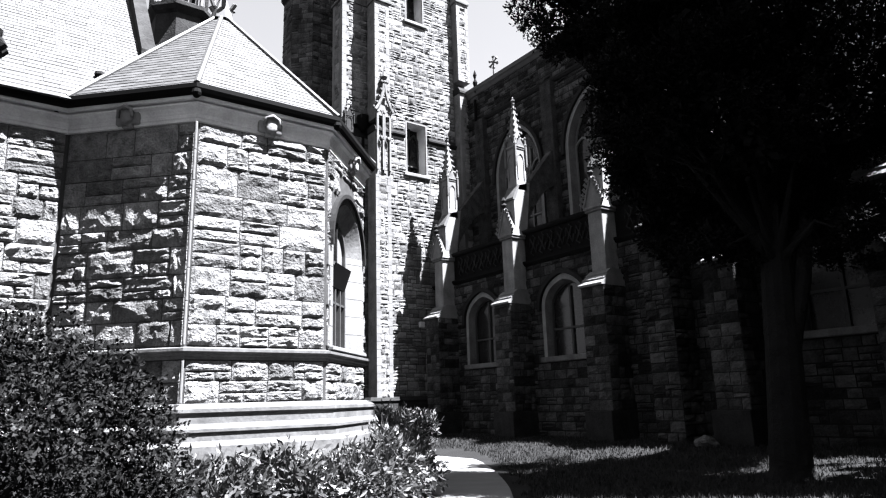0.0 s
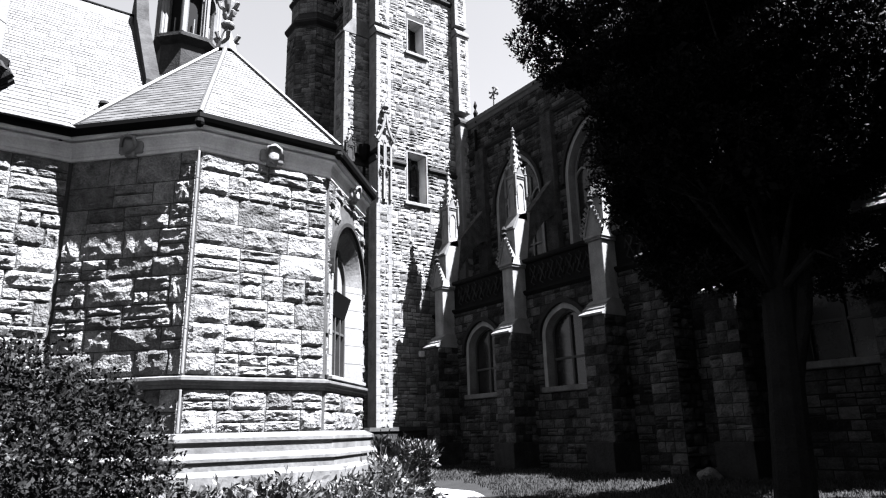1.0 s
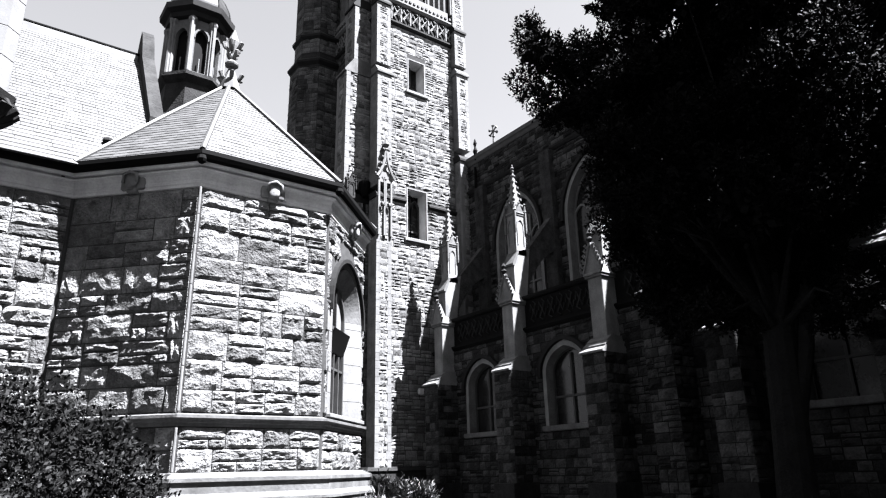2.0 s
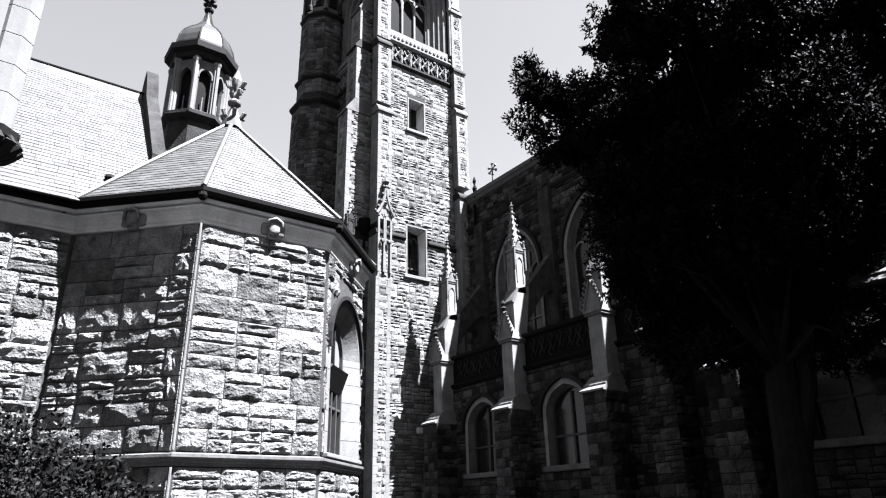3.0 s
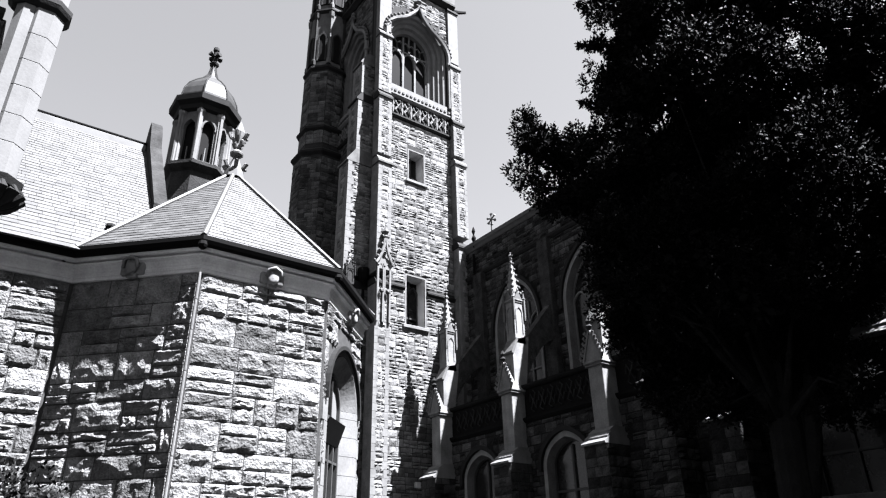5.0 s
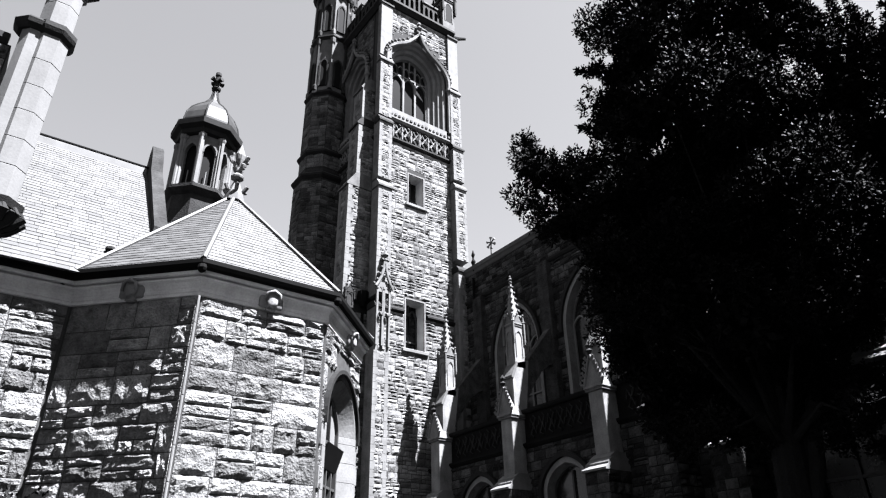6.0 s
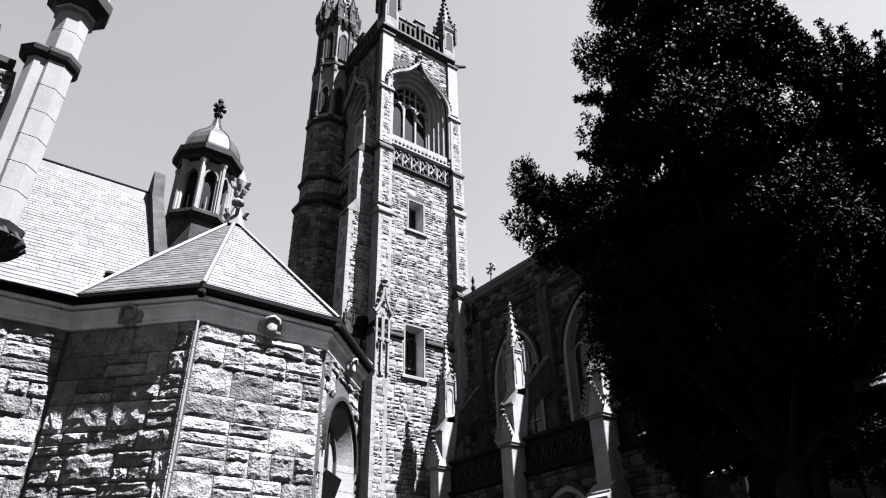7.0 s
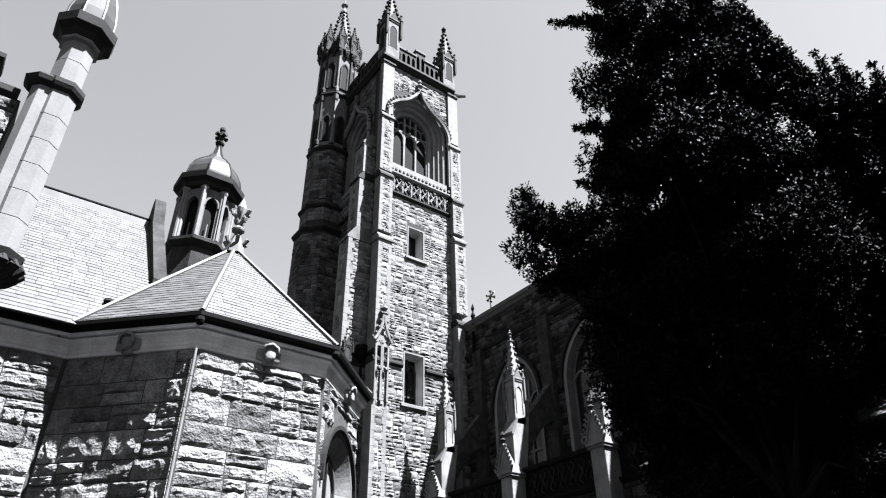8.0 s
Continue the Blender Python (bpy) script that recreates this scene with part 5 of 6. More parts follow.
    slope("set_off", -0.29, 0.29, [(-0.44, 8.9), (-0.44, 8.98), (-0.14, 9.55), (-0.1, 9.45), (-0.34, 8.9)], TRIM)
    # flying arch to the clerestory
    bm = bmesh.new()
    ptop, plow = [], []
    for i in range(11):
        f = i / 10
        d = -0.1 + f * (NX - AX + 0.1)
        ptop.append((d, 9.0 + 2.7 * f))
        plow.append((d, 7.0 + 2.9 * math.sin(f * math.pi / 2) ** 0.8))
    for s in (-0.17, 0.17):
        a = [bm.verts.new(m @ Vector((s, d, z))) for d, z in ptop]
        b = [bm.verts.new(m @ Vector((s, d, z))) for d, z in plow]
        for i in range(10):
            bm.faces.new((a[i], a[i + 1], b[i + 1], b[i]))
    for pr in (ptop, plow):
        a = [bm.verts.new(m @ Vector((-0.17, d, z))) for d, z in pr]
        b = [bm.verts.new(m @ Vector((0.17, d, z))) for d, z in pr]
        for i in range(10):
            bm.faces.new((a[i], a[i + 1], b[i + 1], b[i]))
    part("flying_arch", bm, NSTONE_ISLE, t)
    return t


for i, y in enumerate(PIERS):
    pier = aisle_pier(y)
    if i == 4:
        pier.scale = (1.2, 1.5, 1.2)  # stretched so its weathering fits the camera's view
    if i < 2:
        pinnacle("aisle_pinnacle", "slender crocketed pinnacle on a buttress pier", (AX + 0.08, y, 9.35), 0.5, 1.7, 1.9, mat=PIERSTONE, dark=TRIM, group="aisle pinnacles")
def rough_pier(y):
    """A plain rubble pier against the aisle wall with a sloped cap."""
    t = thing("rough_pier", "plain rough-stone pier against the shaded aisle wall", "buttress", at=(AX, y, 0))
    body_frame = plane_frame((-0.95, 0, 0), (0, -1, 0), (-1, 0, 0))
    side_frame = plane_frame((-0.95, -0.45, 0), (1, 0, 0), (0, -1, 0))
    bm = bmesh.new()
    box(bm, -0.95, 0.1, -0.45, 0.45, 0, 6.3)
    core = part("pier_core", bm, DARK_MORTAR, t)
    r = random.Random(118)
    for m, u0, u1 in ((body_frame, -0.45, 0.45), (side_frame, 0.0, 0.95)):
        lay(ashlar(r, u0, u1, 0.3, 6.3, (0.22, 0.36), (0.25, 0.55), split=0.2), m, core, NROCKS, r, 0.03, 0.09)
    bm = bmesh.new()
    a = [bm.verts.new((x, -0.5, z)) for x, z in ((-1.05, 6.3), (-1.05, 6.38), (0.05, 6.9), (0.05, 6.3))]
    b = [bm.verts.new((v.co.x, 0.5, v.co.z)) for v in a]
    bm.faces.new(a)
    bm.faces.new(b[::-1])
    for i in range(4):
        bm.faces.new((a[i], a[(i + 1) % 4], b[(i + 1) % 4], b[i]))
    part("sloped_cap", bm, SOOT_SHADE, t)


rough_pier(11.3)
# wall shafts between the clerestory windows
for y in PIERS:
    bm = bmesh.new()
    box(bm, NX - 0.3, NX, y - 0.3, y + 0.3, 6.6, 14.4)
    part("clerestory_pilaster", bm, NSTONE_ISLE, nave)

# cross on the nave roof
cr = thing("roof_cross", "weathered foliate stone cross on the roof ridge", "cross", at=(NX + 0.3, 21.65, 16.3))
bm = bmesh.new()
lathe(bm, [(0.12, -0.1), (0.12, 0.15), (0.06, 0.25), (0.04, 0.75)], 6, (0, 0, 0))
part("stem", bm, TRIM, cr)
bm = bmesh.new()
for k in range(6):
    a = k * math.pi / 3 + math.pi / 6
    tube(bm, [(0, 0, 0.98), (0, 0.2 * math.cos(a), 0.98 + 0.2 * math.sin(a)), (0, 0.3 * math.cos(a), 0.98 + 0.3 * math.sin(a))], [0.035, 0.04, 0.085], 6)
part("foliate_head", bm, TRIM, cr)


# ---- plants ----
def leaf_cloud(rng, places, size, spread, per, droop=0.0, ratio=0.45):
    """Many small pointed leaves round the places (centre, radius)."""
    vs, fs = [], []
    for c, r, n in places:
        for _ in range(n):
            d = Vector((rng.gauss(0, 1), rng.gauss(0, 1), rng.gauss(0, 1))).normalized()
            p = c + Vector((d.x * r[0], d.y * r[1], d.z * r[2])) * (rng.random() ** 0.45)
            a = (d * 0.8 + Vector((rng.uniform(-1, 1), rng.uniform(-1, 1), rng.uniform(-0.6, 1.0) - droop))).normalized()
            s = a.cross(Vector((rng.uniform(-1, 1), rng.uniform(-1, 1), rng.uniform(-1, 1)))).normalized()
            nrm = a.cross(s)
            for k in range(per):
                L = size * rng.uniform(0.6, 1.3)
                ang = rng.uniform(-spread, spread)
                dirn = (a * math.cos(ang) + s * math.sin(ang) + nrm * rng.uniform(-0.4, 0.4)).normalized()
                w = dirn.cross(nrm + s * rng.uniform(-0.6, 0.6)).normalized() * L * ratio * 0.5
                q = p + a * rng.uniform(-1, 1) * size
                b = len(vs)
                vs += [tuple(q), tuple(q + dirn * L * 0.45 + w), tuple(q + dirn * L), tuple(q + dirn * L * 0.45 - w)]
                fs.append((b, b + 1, b + 2, b + 3))
    return vs, fs


def shrub(name, label, at, blobs, leaves, size, mat, rng, ratio=0.5):
    t = thing(name, label, "shrub", at=at)
    bm = bmesh.new()
    for i in range(9):
        a = rng.uniform(0, 6.28)
        e = Vector((math.cos(a) * rng.uniform(0.3, 0.8), math.sin(a) * rng.uniform(0.3, 0.6), rng.uniform(0.8, 1.6)))
        tube(bm, [(0, 0, 0), e * 0.5 + Vector((0, 0, 0.15)), e], [0.03, 0.02, 0.008], 5)
    part("stems", bm, BARK, t)
    part("foliage", leaf_cloud(rng, [(Vector(b[:3]), b[3:], int(leaves * b[3] * b[5] * 1.3)) for b in blobs], size, 0.9, 2, ratio=ratio), mat, t)
    return t


prng = random.Random(21)
blobs = []
for i in range(40):
    a = prng.uniform(0, 6.28)
    r = math.sqrt(prng.random())
    x, y = math.cos(a) * r * 1.25, math.sin(a) * r * 0.9
    h = 2.75 * (1 - 0.45 * r * r) + prng.uniform(-0.2, 0.12)
    blobs.append((x, y, h * 0.82 - 0.1, 0.34, 0.34, 0.36))
    blobs.append((x * 1.05, y * 1.05, h * 0.4, 0.4, 0.4, 0.4))
shrub("garden_shrub", "dense rounded dark-leaved garden shrub before the wall", (0.22, 6.3, 0), blobs, 2100, 0.046, BUSHLEAF, prng)
blobs = [(prng.uniform(-0.7, 0.7), prng.uniform(-0.4, 0.4), prng.uniform(0.5, 2.0), 0.34, 0.34, 0.36) for i in range(14)]
shrub("garden_shrub", "tall sunlit leafy shrub beside the wall", (-0.35, 7.9, 0.3), blobs, 1050, 0.058, BUSHLEAF, prng)


hostas = []
for s in range(4):
    h = random.Random(300 + s)
    ob = thing("border_plant", "leafy sunlit perennial clump in the border", "plant", "border plants")
    bm = bmesh.new()
    for k in range(5):
        tube(bm, [(0, 0, 0), (h.uniform(-0.1, 0.1), h.uniform(-0.1, 0.1), 0.2), (h.uniform(-0.2, 0.2), h.uniform(-0.2, 0.2), h.uniform(0.3, 0.5))], [0.012, 0.009, 0.004], 4)
    part("stem", bm, HOSTA, ob)
    leaf = part("leaf_mass", leaf_cloud(h, [(Vector((0, 0, 0.16)), (0.3, 0.3, 0.17), 210), (Vector((0.05, 0, 0.28)), (0.22, 0.2, 0.18), 100)], 0.08, 0.9, 2, 0.4, 0.36), HOSTA, ob)
    leaf["kind"] = "stuff"
    ob.location = (2.5 + s * 0.9, 8.9, 0.08)
    hostas.append(ob)
feathers = []
for k in range(3):
    h = random.Random(330 + k)
    ob = thing("feathery_plant", "feathery narrow-leaved sunlit perennial beside the path", "plant", "feathery plants", at=(6.6 + k * 0.6, 10.9 + k * 0.7, 0.08))
    bm = bmesh.new()
    for j in range(7):
        e = Vector((h.uniform(-0.35, 0.35), h.uniform(-0.35, 0.35), h.uniform(0.6, 0.95)))
        tube(bm, [(0, 0, 0), e * 0.5 + Vector((0, 0, 0.1)), e], [0.012, 0.008, 0.004], 4)
    part("stem", bm, LILY, ob)
    tufts = [(Vector((h.uniform(-0.3, 0.3), h.uniform(-0.3, 0.3), h.uniform(0.15, 0.85))), (0.13, 0.13, 0.16), 26) for j in range(14)]
    part("leaf_mass", leaf_cloud(h, tufts, 0.11, 0.6, 2, -0.5, 0.2), LILY, ob)["kind"] = "stuff"
    feathers.append(ob)
for i in range(150):
    f = prng.random()
    x = 1.5 + 5.3 * f
    y = 8.35 + 1.1 * prng.random() + max(0, x - 4.6) * 0.75
    k = prng.uniform(0.7, 1.3)
    copy_thing(hostas[i % 4], pose(x, y, 0.1 + 0.3 * min(1, max(0, y - 8.35 - max(0, x - 4.6) * 0.75)), 0, 0, prng.uniform(0, 360)) @ Matrix.Scale(k * 1.35, 4))
for i in range(40):
    f = prng.random()
    x = 5.9 + 3.6 * f
    y = 10.3 + 4.2 * f + prng.uniform(-0.5, 0.9)
    k = prng.uniform(0.7, 1.25)
    copy_thing(feathers[i % 3], pose(x, y, 0.15, 0, 0, prng.uniform(0, 360)) @ Matrix.Scale(k * 1.15, 4))

# lawn blades where the lawn shows
vs, fs = [], []
grng = random.Random(77)
for i in range(60000):
    x, y = grng.uniform(6.5, 16.4), grng.uniform(3.0, 23.2)
    if min((Vector((x, y)) - p).length for p in mid[::4]) < 1.25:
        continue
    a, h = grng.uniform(0, 6.283), grng.uniform(0.04, 0.1)
    dx, dy = math.cos(a) * 0.012, math.sin(a) * 0.012
    b = len(vs)
    g = ground_z(x)
    vs += [(x - dx, y - dy, g), (x + dx, y + dy, g), (x + grng.uniform(-0.04, 0.04), y + grng.uniform(-0.04, 0.04), g + h)]
    fs.append((b, b + 1, b + 2))
tagged(part("grass", (vs, fs), BLADE), "short mown grass blades on the lawn", "grass", kind="stuff")
bm = bmesh.new()
bmesh.ops.create_icosphere(bm, subdivisions=3, radius=0.3)
for v in bm.verts:
    v.co = Vector((v.co.x * 1.2, v.co.y * 0.8, v.co.z * 0.7)) * (1 + 0.4 * noise.noise(v.co * 4))
rock = tagged(part("boulder", bm, ROCK), "low weathered boulder on the lawn", "rock")
rock.location = (15.0, 9.9, ground_z(15.0) + 0.06)


# ---- trees ----
def tree(name, label, base, limbs, trunk_r, fork, rng, leaves, size, sprays=(), stem=()):
    t = thing(name, label, "tree", at=(base[0], base[1], 0))
    o = Vector((base[0], base[1], 0))
    bm = bmesh.new()
    f = Vector(fork) - o
    tube(bm, [(0, 0, -0.1), (0.02, 0, 0.25), f * 0.5, f], [trunk_r * 1.5, trunk_r * 1.1, trunk_r * 0.95, trunk_r * 0.85], 12)
    part("trunk", bm, BARK, t)
    if stem:
        bm = bmesh.new()
        pts = [Vector(p) - o for p in stem]
        tube(bm, pts, [trunk_r * (0.62 - 0.3 * i / (len(pts) - 1)) for i in range(len(pts))], 10)
        part("second_stem", bm, BARK, t)
    places, inner = [], []
    for x, y, z, r in limbs:
        e = Vector((x, y, z)) - o
        bm = bmesh.new()
        bend = f.lerp(e, 0.5) + Vector((rng.uniform(-0.3, 0.3), rng.uniform(-0.3, 0.3), 0.3))
        tube(bm, [f * 0.9, bend, e], [trunk_r * 0.3, trunk_r * 0.09, 0.008], 7)
        part("limb", bm, BARK, t)
        for k in range(7):
            d = Vector((rng.gauss(0, 0.55), rng.gauss(0, 0.55), rng.gauss(0, 0.5))) * r
            q = r * rng.uniform(0.4, 0.65)
            places.append((e + d, (q, q, q * 0.85), int(leaves * q * q)))
        if r > 0.45:
            inner.append((e, (r * 0.62, r * 0.62, r * 0.55), int(110 + 150 * r * r)))
        # a few upright sprays that break the outline
        for k in range(7):
            d = Vector((rng.uniform(-1, 1) * r, rng.uniform(-1, 1) * r, r * rng.uniform(0.4, 1.0)))
            places.append((e + d, (0.04 + r * 0.1, 0.04 + r * 0.1, 0.1 + r * 0.36), int(leaves * r * r * 0.06) + 12))
    # tapering sprays from a root to a tip, which give the crown its spiky edge
    for (x0, y0, z0), (x1, y1, z1), r in sprays:
        p, q = Vector((x0, y0, z0)) - o, Vector((x1, y1, z1)) - o
        for k in range(9):
            f = k / 8
            w = r * (1.0 - 0.85 * f * f) * rng.uniform(0.8, 1.2)
            places.append((p.lerp(q, f) + Vector((rng.gauss(0, 0.25), rng.gauss(0, 0.25), rng.gauss(0, 0.25))) * w, (w, w, w * 1.15), int(leaves * w * w * 3.0) + 30))
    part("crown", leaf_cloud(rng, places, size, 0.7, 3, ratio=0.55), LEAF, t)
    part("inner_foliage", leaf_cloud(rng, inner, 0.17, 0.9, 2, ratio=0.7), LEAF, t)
    return t


TREE_A = [(9.0, 8.5, 10.1, 0.49), (9.1, 9.1, 9.7, 0.39), (9.6, 8.4, 9.9, 0.51), (9.5, 8.1, 8.7, 0.58), (9.2, 8.6, 8.8, 0.41), (10.95, 6.6, 16.0, 0.54), (10.85, 6.85, 14.1, 0.52), (10.85, 6.9, 12.7, 0.5), (10.3, 6.95, 10.5, 0.43), (9.6, 6.8, 9.0, 0.73), (11.6, 6.4, 17.4, 0.89), (11.2, 5.4, 15.0, 0.74), (12.1, 4.9, 15.1, 0.71), (11.5, 4.3,
     13.0, 0.56), (11.8, 4.2, 12.2, 0.5), (11.2, 6.1, 18.9, 0.78), (11.5, 4.7, 16.0, 0.4), (11.7, 6.5, 14.5, 1.06), (12.0, 5.7, 13.2, 1.05), (10.2, 5.8, 10.7, 1.0),
     (10.8, 4.6, 10.5, 0.82)]
TREE_A_INNER = [(11.5, 5.9, 10.0, 1.17), (11.3, 7.5, 11.2, 0.98), (11.8, 4.4, 10.2, 0.65), (10.3, 6.8, 8.4, 1.01), (11.5, 5.2, 8.6, 1.08), (9.6, 7.1, 7.3, 0.7), (10.7,
     6.1, 7.0, 1.02), (11.8, 5.0, 7.6, 0.94), (10.2, 6.8, 6.3, 0.76), (10.9, 5.7, 5.8, 0.87), (11.3, 4.8, 6.0, 0.7), (12.0, 4.3, 14.8, 0.44),
     (9.2, 9.1, 11.2, 0.24), ]
TREE_A_TOP = [(11.9, 6.9, 16.1, 0.95), (12.0, 6.2, 14.6, 1.01), (10.4, 6.4, 12.2, 0.89), (11.6, 4.9, 13.4, 0.69), (12.4, 4.7, 12.3, 0.73), (11.2,
     7.0, 14.6, 0.65), (10.6, 7.3, 11.6, 0.64), (11.9, 6.4, 11.1, 1.06), (10.5, 8.1, 9.9, 0.73), (10.5, 6.9, 9.5, 0.87), (11.9, 5.3, 10.4, 0.88), (11.3, 6.7, 17.9, 0.65),
     (11.6, 6.1, 16.0, 0.73)]
TREE_B = [(13.0, 3.9, 12.8, 0.38), (13.0, 4.3, 11.6, 0.61), (12.8, 3.4, 11.8, 0.33), (13.0, 3.3, 11.1, 0.48), (13.5, 4.2, 10.6, 0.84), (13.2, 2.9, 11.3, 0.28), (13.0,
     3.2, 10.2, 0.55), (13.4, 2.5, 11.4, 0.28), (13.6, 3.4, 9.2, 0.86), (13.1, 4.6, 8.9, 0.89), (12.8, 3.9, 7.6, 0.88), (12.6, 4.9, 7.3, 0.78), (12.9, 4.4, 6.7, 0.58),
     (13.9, 2.6, 10.0, 1.0), (13.3, 3.1, 7.7, 1.07), (13.0, 3.1, 6.2, 0.76), (12.9, 4.2, 14.6, 0.27), (12.7, 3.8, 13.4, 0.25), (12.8, 3.5, 12.5, 0.2), (13.3, 3.3, 12.9,
     0.19), (13.6, 3.0, 12.6, 0.25), (13.4, 2.7, 11.9, 0.17), (13.3, 2.4, 11.6, 0.19)]
TREE_A_LOW = [(10.3, 6.4, 3.95, 0.35), (10.9, 8.3, 6.1, 0.57), (11.4, 8.0, 5.3, 0.65), (11.9, 7.4, 5.3, 0.74), (12.5, 6.8, 5.4, 0.73), (12.6, 5.9, 5.1, 0.69), (13.1, 5.5, 4.8, 0.64), (11.9, 4.6, 4.1, 0.38), (11.1, 7.6, 4.4, 0.44), (12.3, 7.0, 4.5, 0.54), (12.6, 5.4, 4.0, 0.41), (11.3, 8.5, 7.1, 0.69)]
# Most of these limbs are hidden, added to cast shade on lawn and nave.
TREE_A_BACK = [(9.2, 7.3, 7.3, 0.34), (9.2, 7.3, 6.7, 0.32), (9.3, 7.3, 6.2, 0.30), (13.2, 8.7, 8.6, 0.8), (13.8, 7.9, 10.2, 0.8), (13.7, 8.1, 7.0, 0.75), (14.5, 6.9, 7.2, 0.8), (14.8, 6.2, 8.0, 0.85), (14.3, 6.7, 9.6, 0.9), (15.0, 5.4, 9.2, 0.9),
               (14.9, 5.3, 7.0, 0.85), (14.2, 5.8, 11.0, 1.0), (15.0, 4.6, 9.0, 0.95), (13.4, 7.0, 6.4, 0.75), (14.2, 6.5, 5.6, 0.6), (13.0, 7.3, 8.0, 0.9)]
tree("garden_tree", "large dark dense evergreen tree with forked trunk", (12.3, 6.5), TREE_A + TREE_A_TOP + TREE_A_INNER + TREE_A_LOW + TREE_A_BACK, 0.34, (12.5, 6.3, 4.4), random.Random(3), 1700, 0.074,
     [((11.1, 6.9, 16.9), (10.13, 8.15, 17.47), 0.19), ((10.9, 6.6, 13.6), (9.95, 7.62, 14.1), 0.3), ((10.7, 6.6, 12.2), (9.75, 7.6, 12.7), 0.3),
      ((10.4, 6.7, 10.4), (9.62, 7.68, 11.0), 0.27), ((11.25, 6.5, 16.2), (11.2, 6.55, 18.2), 0.4), ((12.0, 4.9, 15.0), (12.06, 4.84, 17.0), 0.4),
      ((12.3, 4.3, 13.8), (12.3, 4.2, 15.8), 0.38), ((12.45, 4.0, 13.2), (12.42, 3.95, 15.1), 0.32)],
     [(12.35, 6.45, 1.6), (12.5, 6.2, 2.7), (12.62, 5.95, 3.6), (12.75, 5.65, 5.4)])
tree("garden_tree", "dark evergreen tree with upright sprays", (14.0, 2.6), [(x, y, z - (0.75 if z > 9.5 else 0.3), r) for x, y, z, r in TREE_B], 0.34, (14.0, 2.6, 4.0), random.Random(4), 1950, 0.072,
     [((x, y, z - 2.4), (x, y, z), r) for x, y, z, r in ((12.71, 3.92, 14.75, 0.28), (12.78, 3.66, 14.1, 0.34), (13.11, 3.21, 13.45, 0.24), (13.18, 2.9, 13.0, 0.32),
                                                         (13.43, 2.72, 12.5, 0.22), (13.49, 2.41, 12.6, 0.28), (12.95, 3.45, 12.9, 0.32))])

# unseen trees out of view, added to block sky light from the walls
for k, (x, y, h) in enumerate(((19.0, -5.0, 15.0), (11.0, -7.0, 14.0), (4.0, -9.5, 9.0), (-4.5, -10.5, 9.0), (15.5, -3.5, 12.0), (23.0, -9.0, 17.0))):
    r = random.Random(50 + k)
    limbs = [(x + r.uniform(-3.6, 3.6), y + r.uniform(-2.6, 2.6), h * (0.12 + 0.85 * i / 21), 2.1 - 0.7 * i / 21) for i in range(22)]
    tree("garden_tree", "unseen tree added to block sky light", (x, y), limbs, 0.35, (x, y, 3.5), r, 60, 0.6)

# ---- stones of the walls, last ----
rng = random.Random(11)
for name, (m, width, ops) in FACES.items():
    if name == "apse_side_wall":
        continue
    wall = HALL_WALLS[name]
    for z0, z1, row in ((1.67, 2.27, (0.26, 0.34)), (2.47, 5.83, (0.3, 0.44))):
        st = ashlar(rng, 0.03, width - 0.03, z0, z1, row, (0.3, 0.8), ops, 0.17, 0.5)
        lay(st, m, wall, ROCKS, rng, 0.014, 0.062)
st = ashlar(rng, 3.6, 5.19, 6.0, 8.72, (0.28, 0.4), (0.3, 0.7))
lay(st, WALLW, wing_wall, ROCKS, rng, 0.016, 0.1)
# tower front and side
ring = [W_LOW, W_MID, W_BELL]
st = ashlar(rng, 0.5, 4.52, 1.85, 13.4, (0.22, 0.4), (0.28, 0.68), ring, 0.075, 0.5) + ashlar(rng, 0.5, 4.52, 13.75, 23.0, (0.22, 0.4), (0.28, 0.68), ring, 0.075, 0.5)
st += ashlar(rng, 0.5, 4.52, 24.6, 32.7, (0.22, 0.4), (0.28, 0.68), [W_BELL], 0.3, 0.5)
lay(st, FRONT, TOWER_WALLS["front_wall"], TROCKS, rng, 0.024, 0.062, joined=TSTONE_ISLE, joined_name="stonework", pick=lambda s: abs(s[1] - 11))
st = ashlar(rng, 0.6, 5.3, 1.85, 32.7, (0.19, 0.3), (0.25, 0.6), [L_MID, L_BELL], 0.2, 0.25)
BFACE = plane_frame((TX0, TY0 + 0.55, 0), (1, 0, 0), (0, -1, 0))
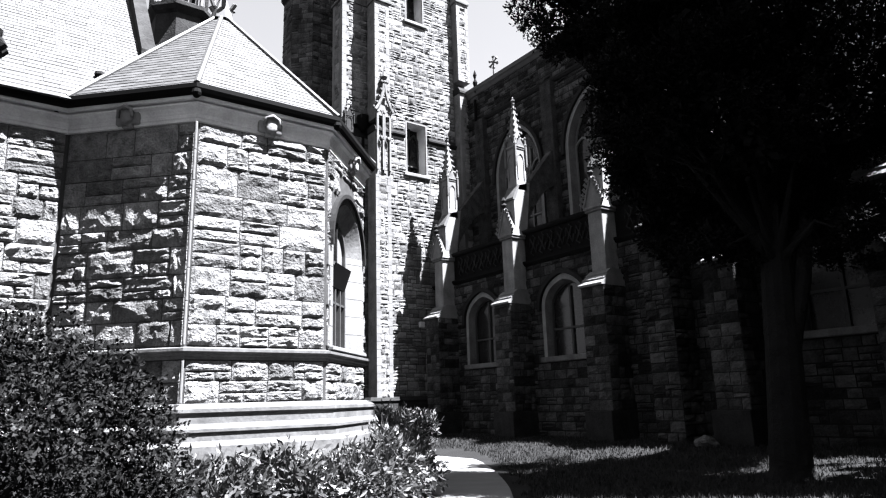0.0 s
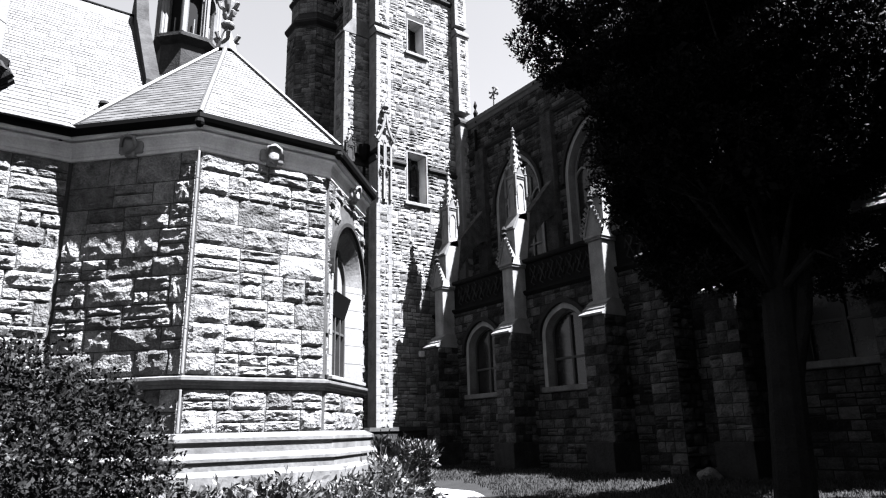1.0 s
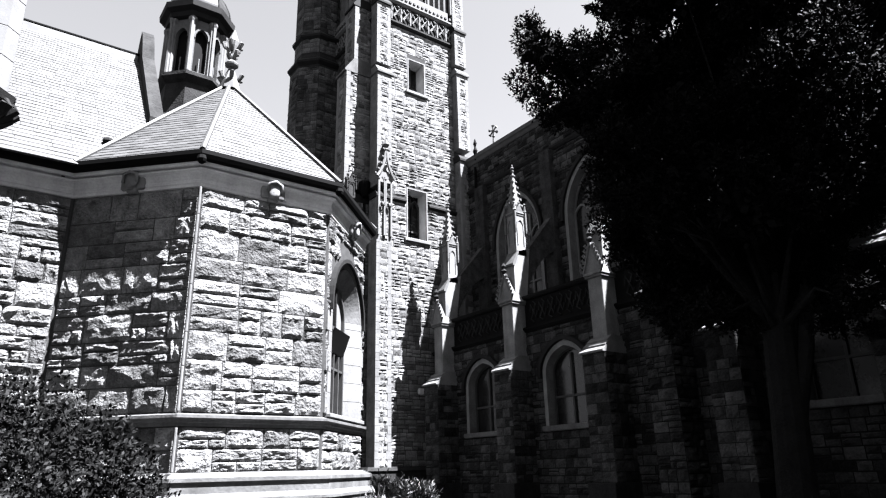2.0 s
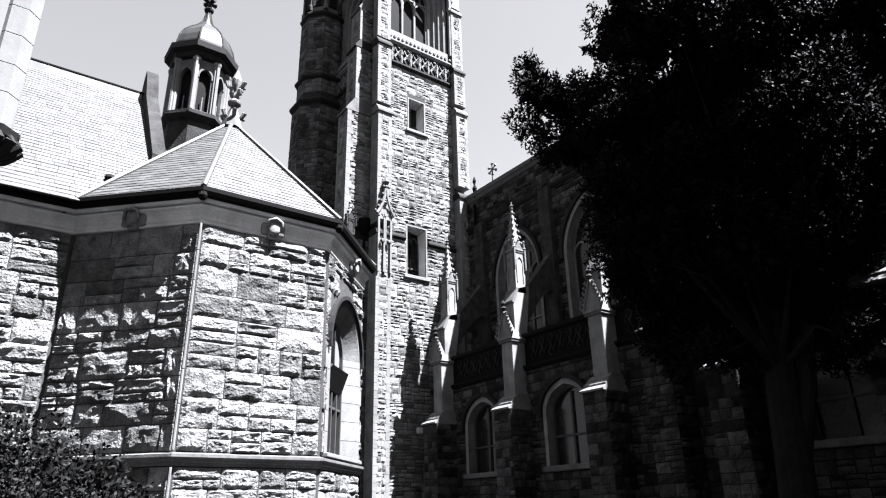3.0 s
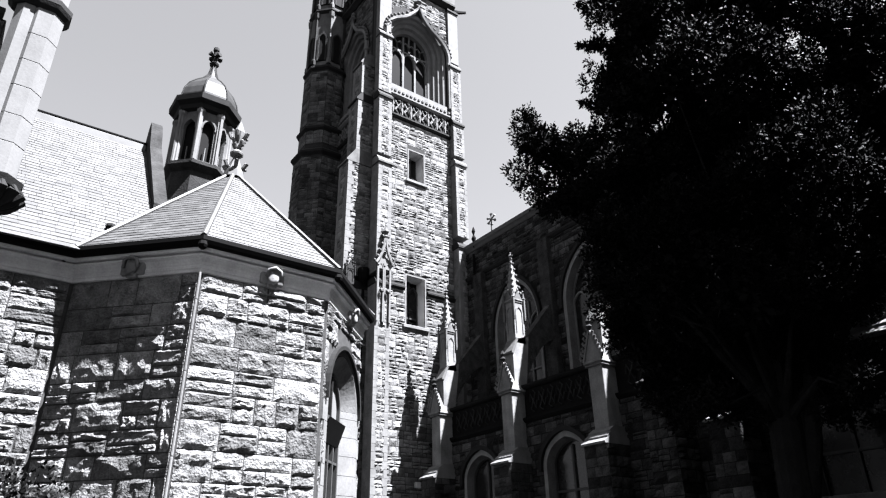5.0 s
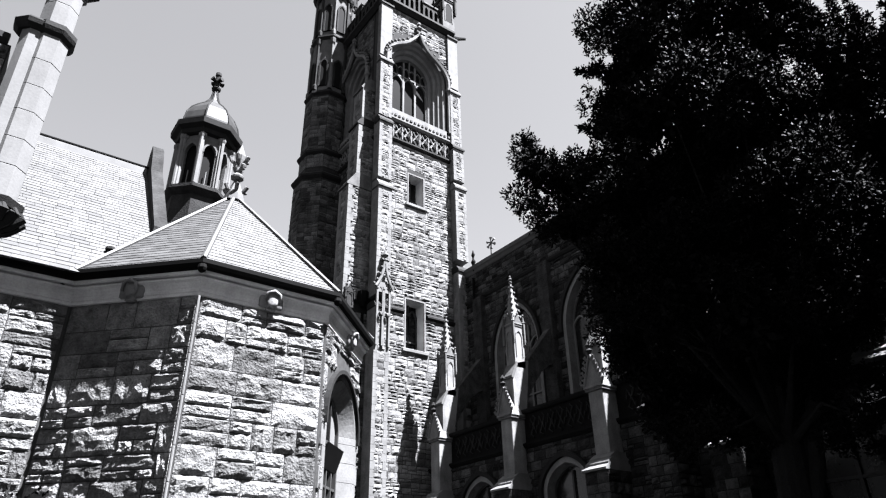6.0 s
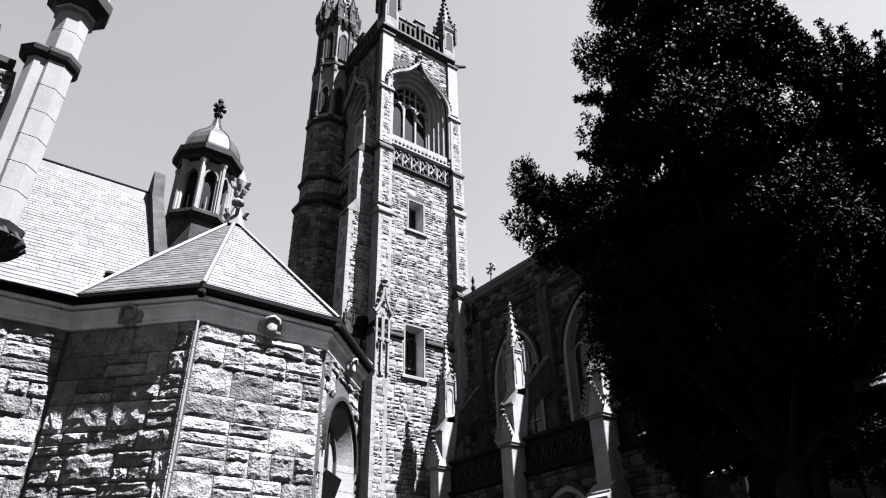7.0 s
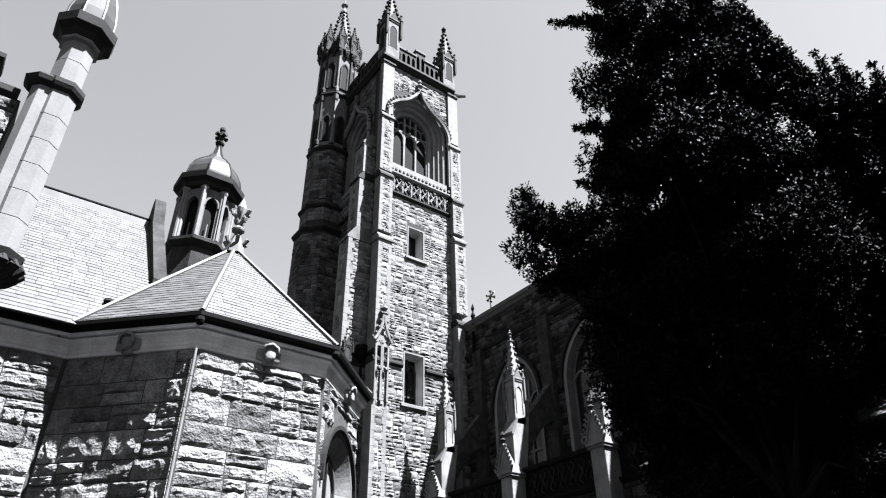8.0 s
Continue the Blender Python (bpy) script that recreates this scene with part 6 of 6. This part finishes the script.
for k, (z0, z1, out) in enumerate(SIDE_STAGES):
    sb = ashlar(rng, -out + 0.24, 0.0, z0, z1, (0.19, 0.3), (0.25, 0.5))
    lay(sb, BFACE, side_butt, TROCKS, rng, 0.014, 0.06, limit=40, joined=TSTONE_ISLE, joined_name="stonework")
    z, i = z0, 0
    while z < z1 - 0.1:
        h = min(0.36, z1 - z)
        bm = bmesh.new()
        box(bm, -out - 0.02, -out + (0.2, 0.32)[i % 2], -0.05, 0.05, z + 0.006, z + h - 0.006, BFACE)
        part("quoin", bm, DRESSED, side_butt)
        z += h
        i += 1
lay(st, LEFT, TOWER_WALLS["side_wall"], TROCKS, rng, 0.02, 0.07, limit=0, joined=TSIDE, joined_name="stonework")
for i in range(8):
    b = i * math.pi / 4
    if math.cos(b + 2.2) < -0.2:
        continue
    r, half = 1.48 * math.cos(math.pi / 8), 1.48 * math.sin(math.pi / 8)
    m = plane_frame((13.2 + r * math.cos(b), 29.4 + r * math.sin(b), 0), (-math.sin(b), math.cos(b), 0), (math.cos(b), math.sin(b), 0))
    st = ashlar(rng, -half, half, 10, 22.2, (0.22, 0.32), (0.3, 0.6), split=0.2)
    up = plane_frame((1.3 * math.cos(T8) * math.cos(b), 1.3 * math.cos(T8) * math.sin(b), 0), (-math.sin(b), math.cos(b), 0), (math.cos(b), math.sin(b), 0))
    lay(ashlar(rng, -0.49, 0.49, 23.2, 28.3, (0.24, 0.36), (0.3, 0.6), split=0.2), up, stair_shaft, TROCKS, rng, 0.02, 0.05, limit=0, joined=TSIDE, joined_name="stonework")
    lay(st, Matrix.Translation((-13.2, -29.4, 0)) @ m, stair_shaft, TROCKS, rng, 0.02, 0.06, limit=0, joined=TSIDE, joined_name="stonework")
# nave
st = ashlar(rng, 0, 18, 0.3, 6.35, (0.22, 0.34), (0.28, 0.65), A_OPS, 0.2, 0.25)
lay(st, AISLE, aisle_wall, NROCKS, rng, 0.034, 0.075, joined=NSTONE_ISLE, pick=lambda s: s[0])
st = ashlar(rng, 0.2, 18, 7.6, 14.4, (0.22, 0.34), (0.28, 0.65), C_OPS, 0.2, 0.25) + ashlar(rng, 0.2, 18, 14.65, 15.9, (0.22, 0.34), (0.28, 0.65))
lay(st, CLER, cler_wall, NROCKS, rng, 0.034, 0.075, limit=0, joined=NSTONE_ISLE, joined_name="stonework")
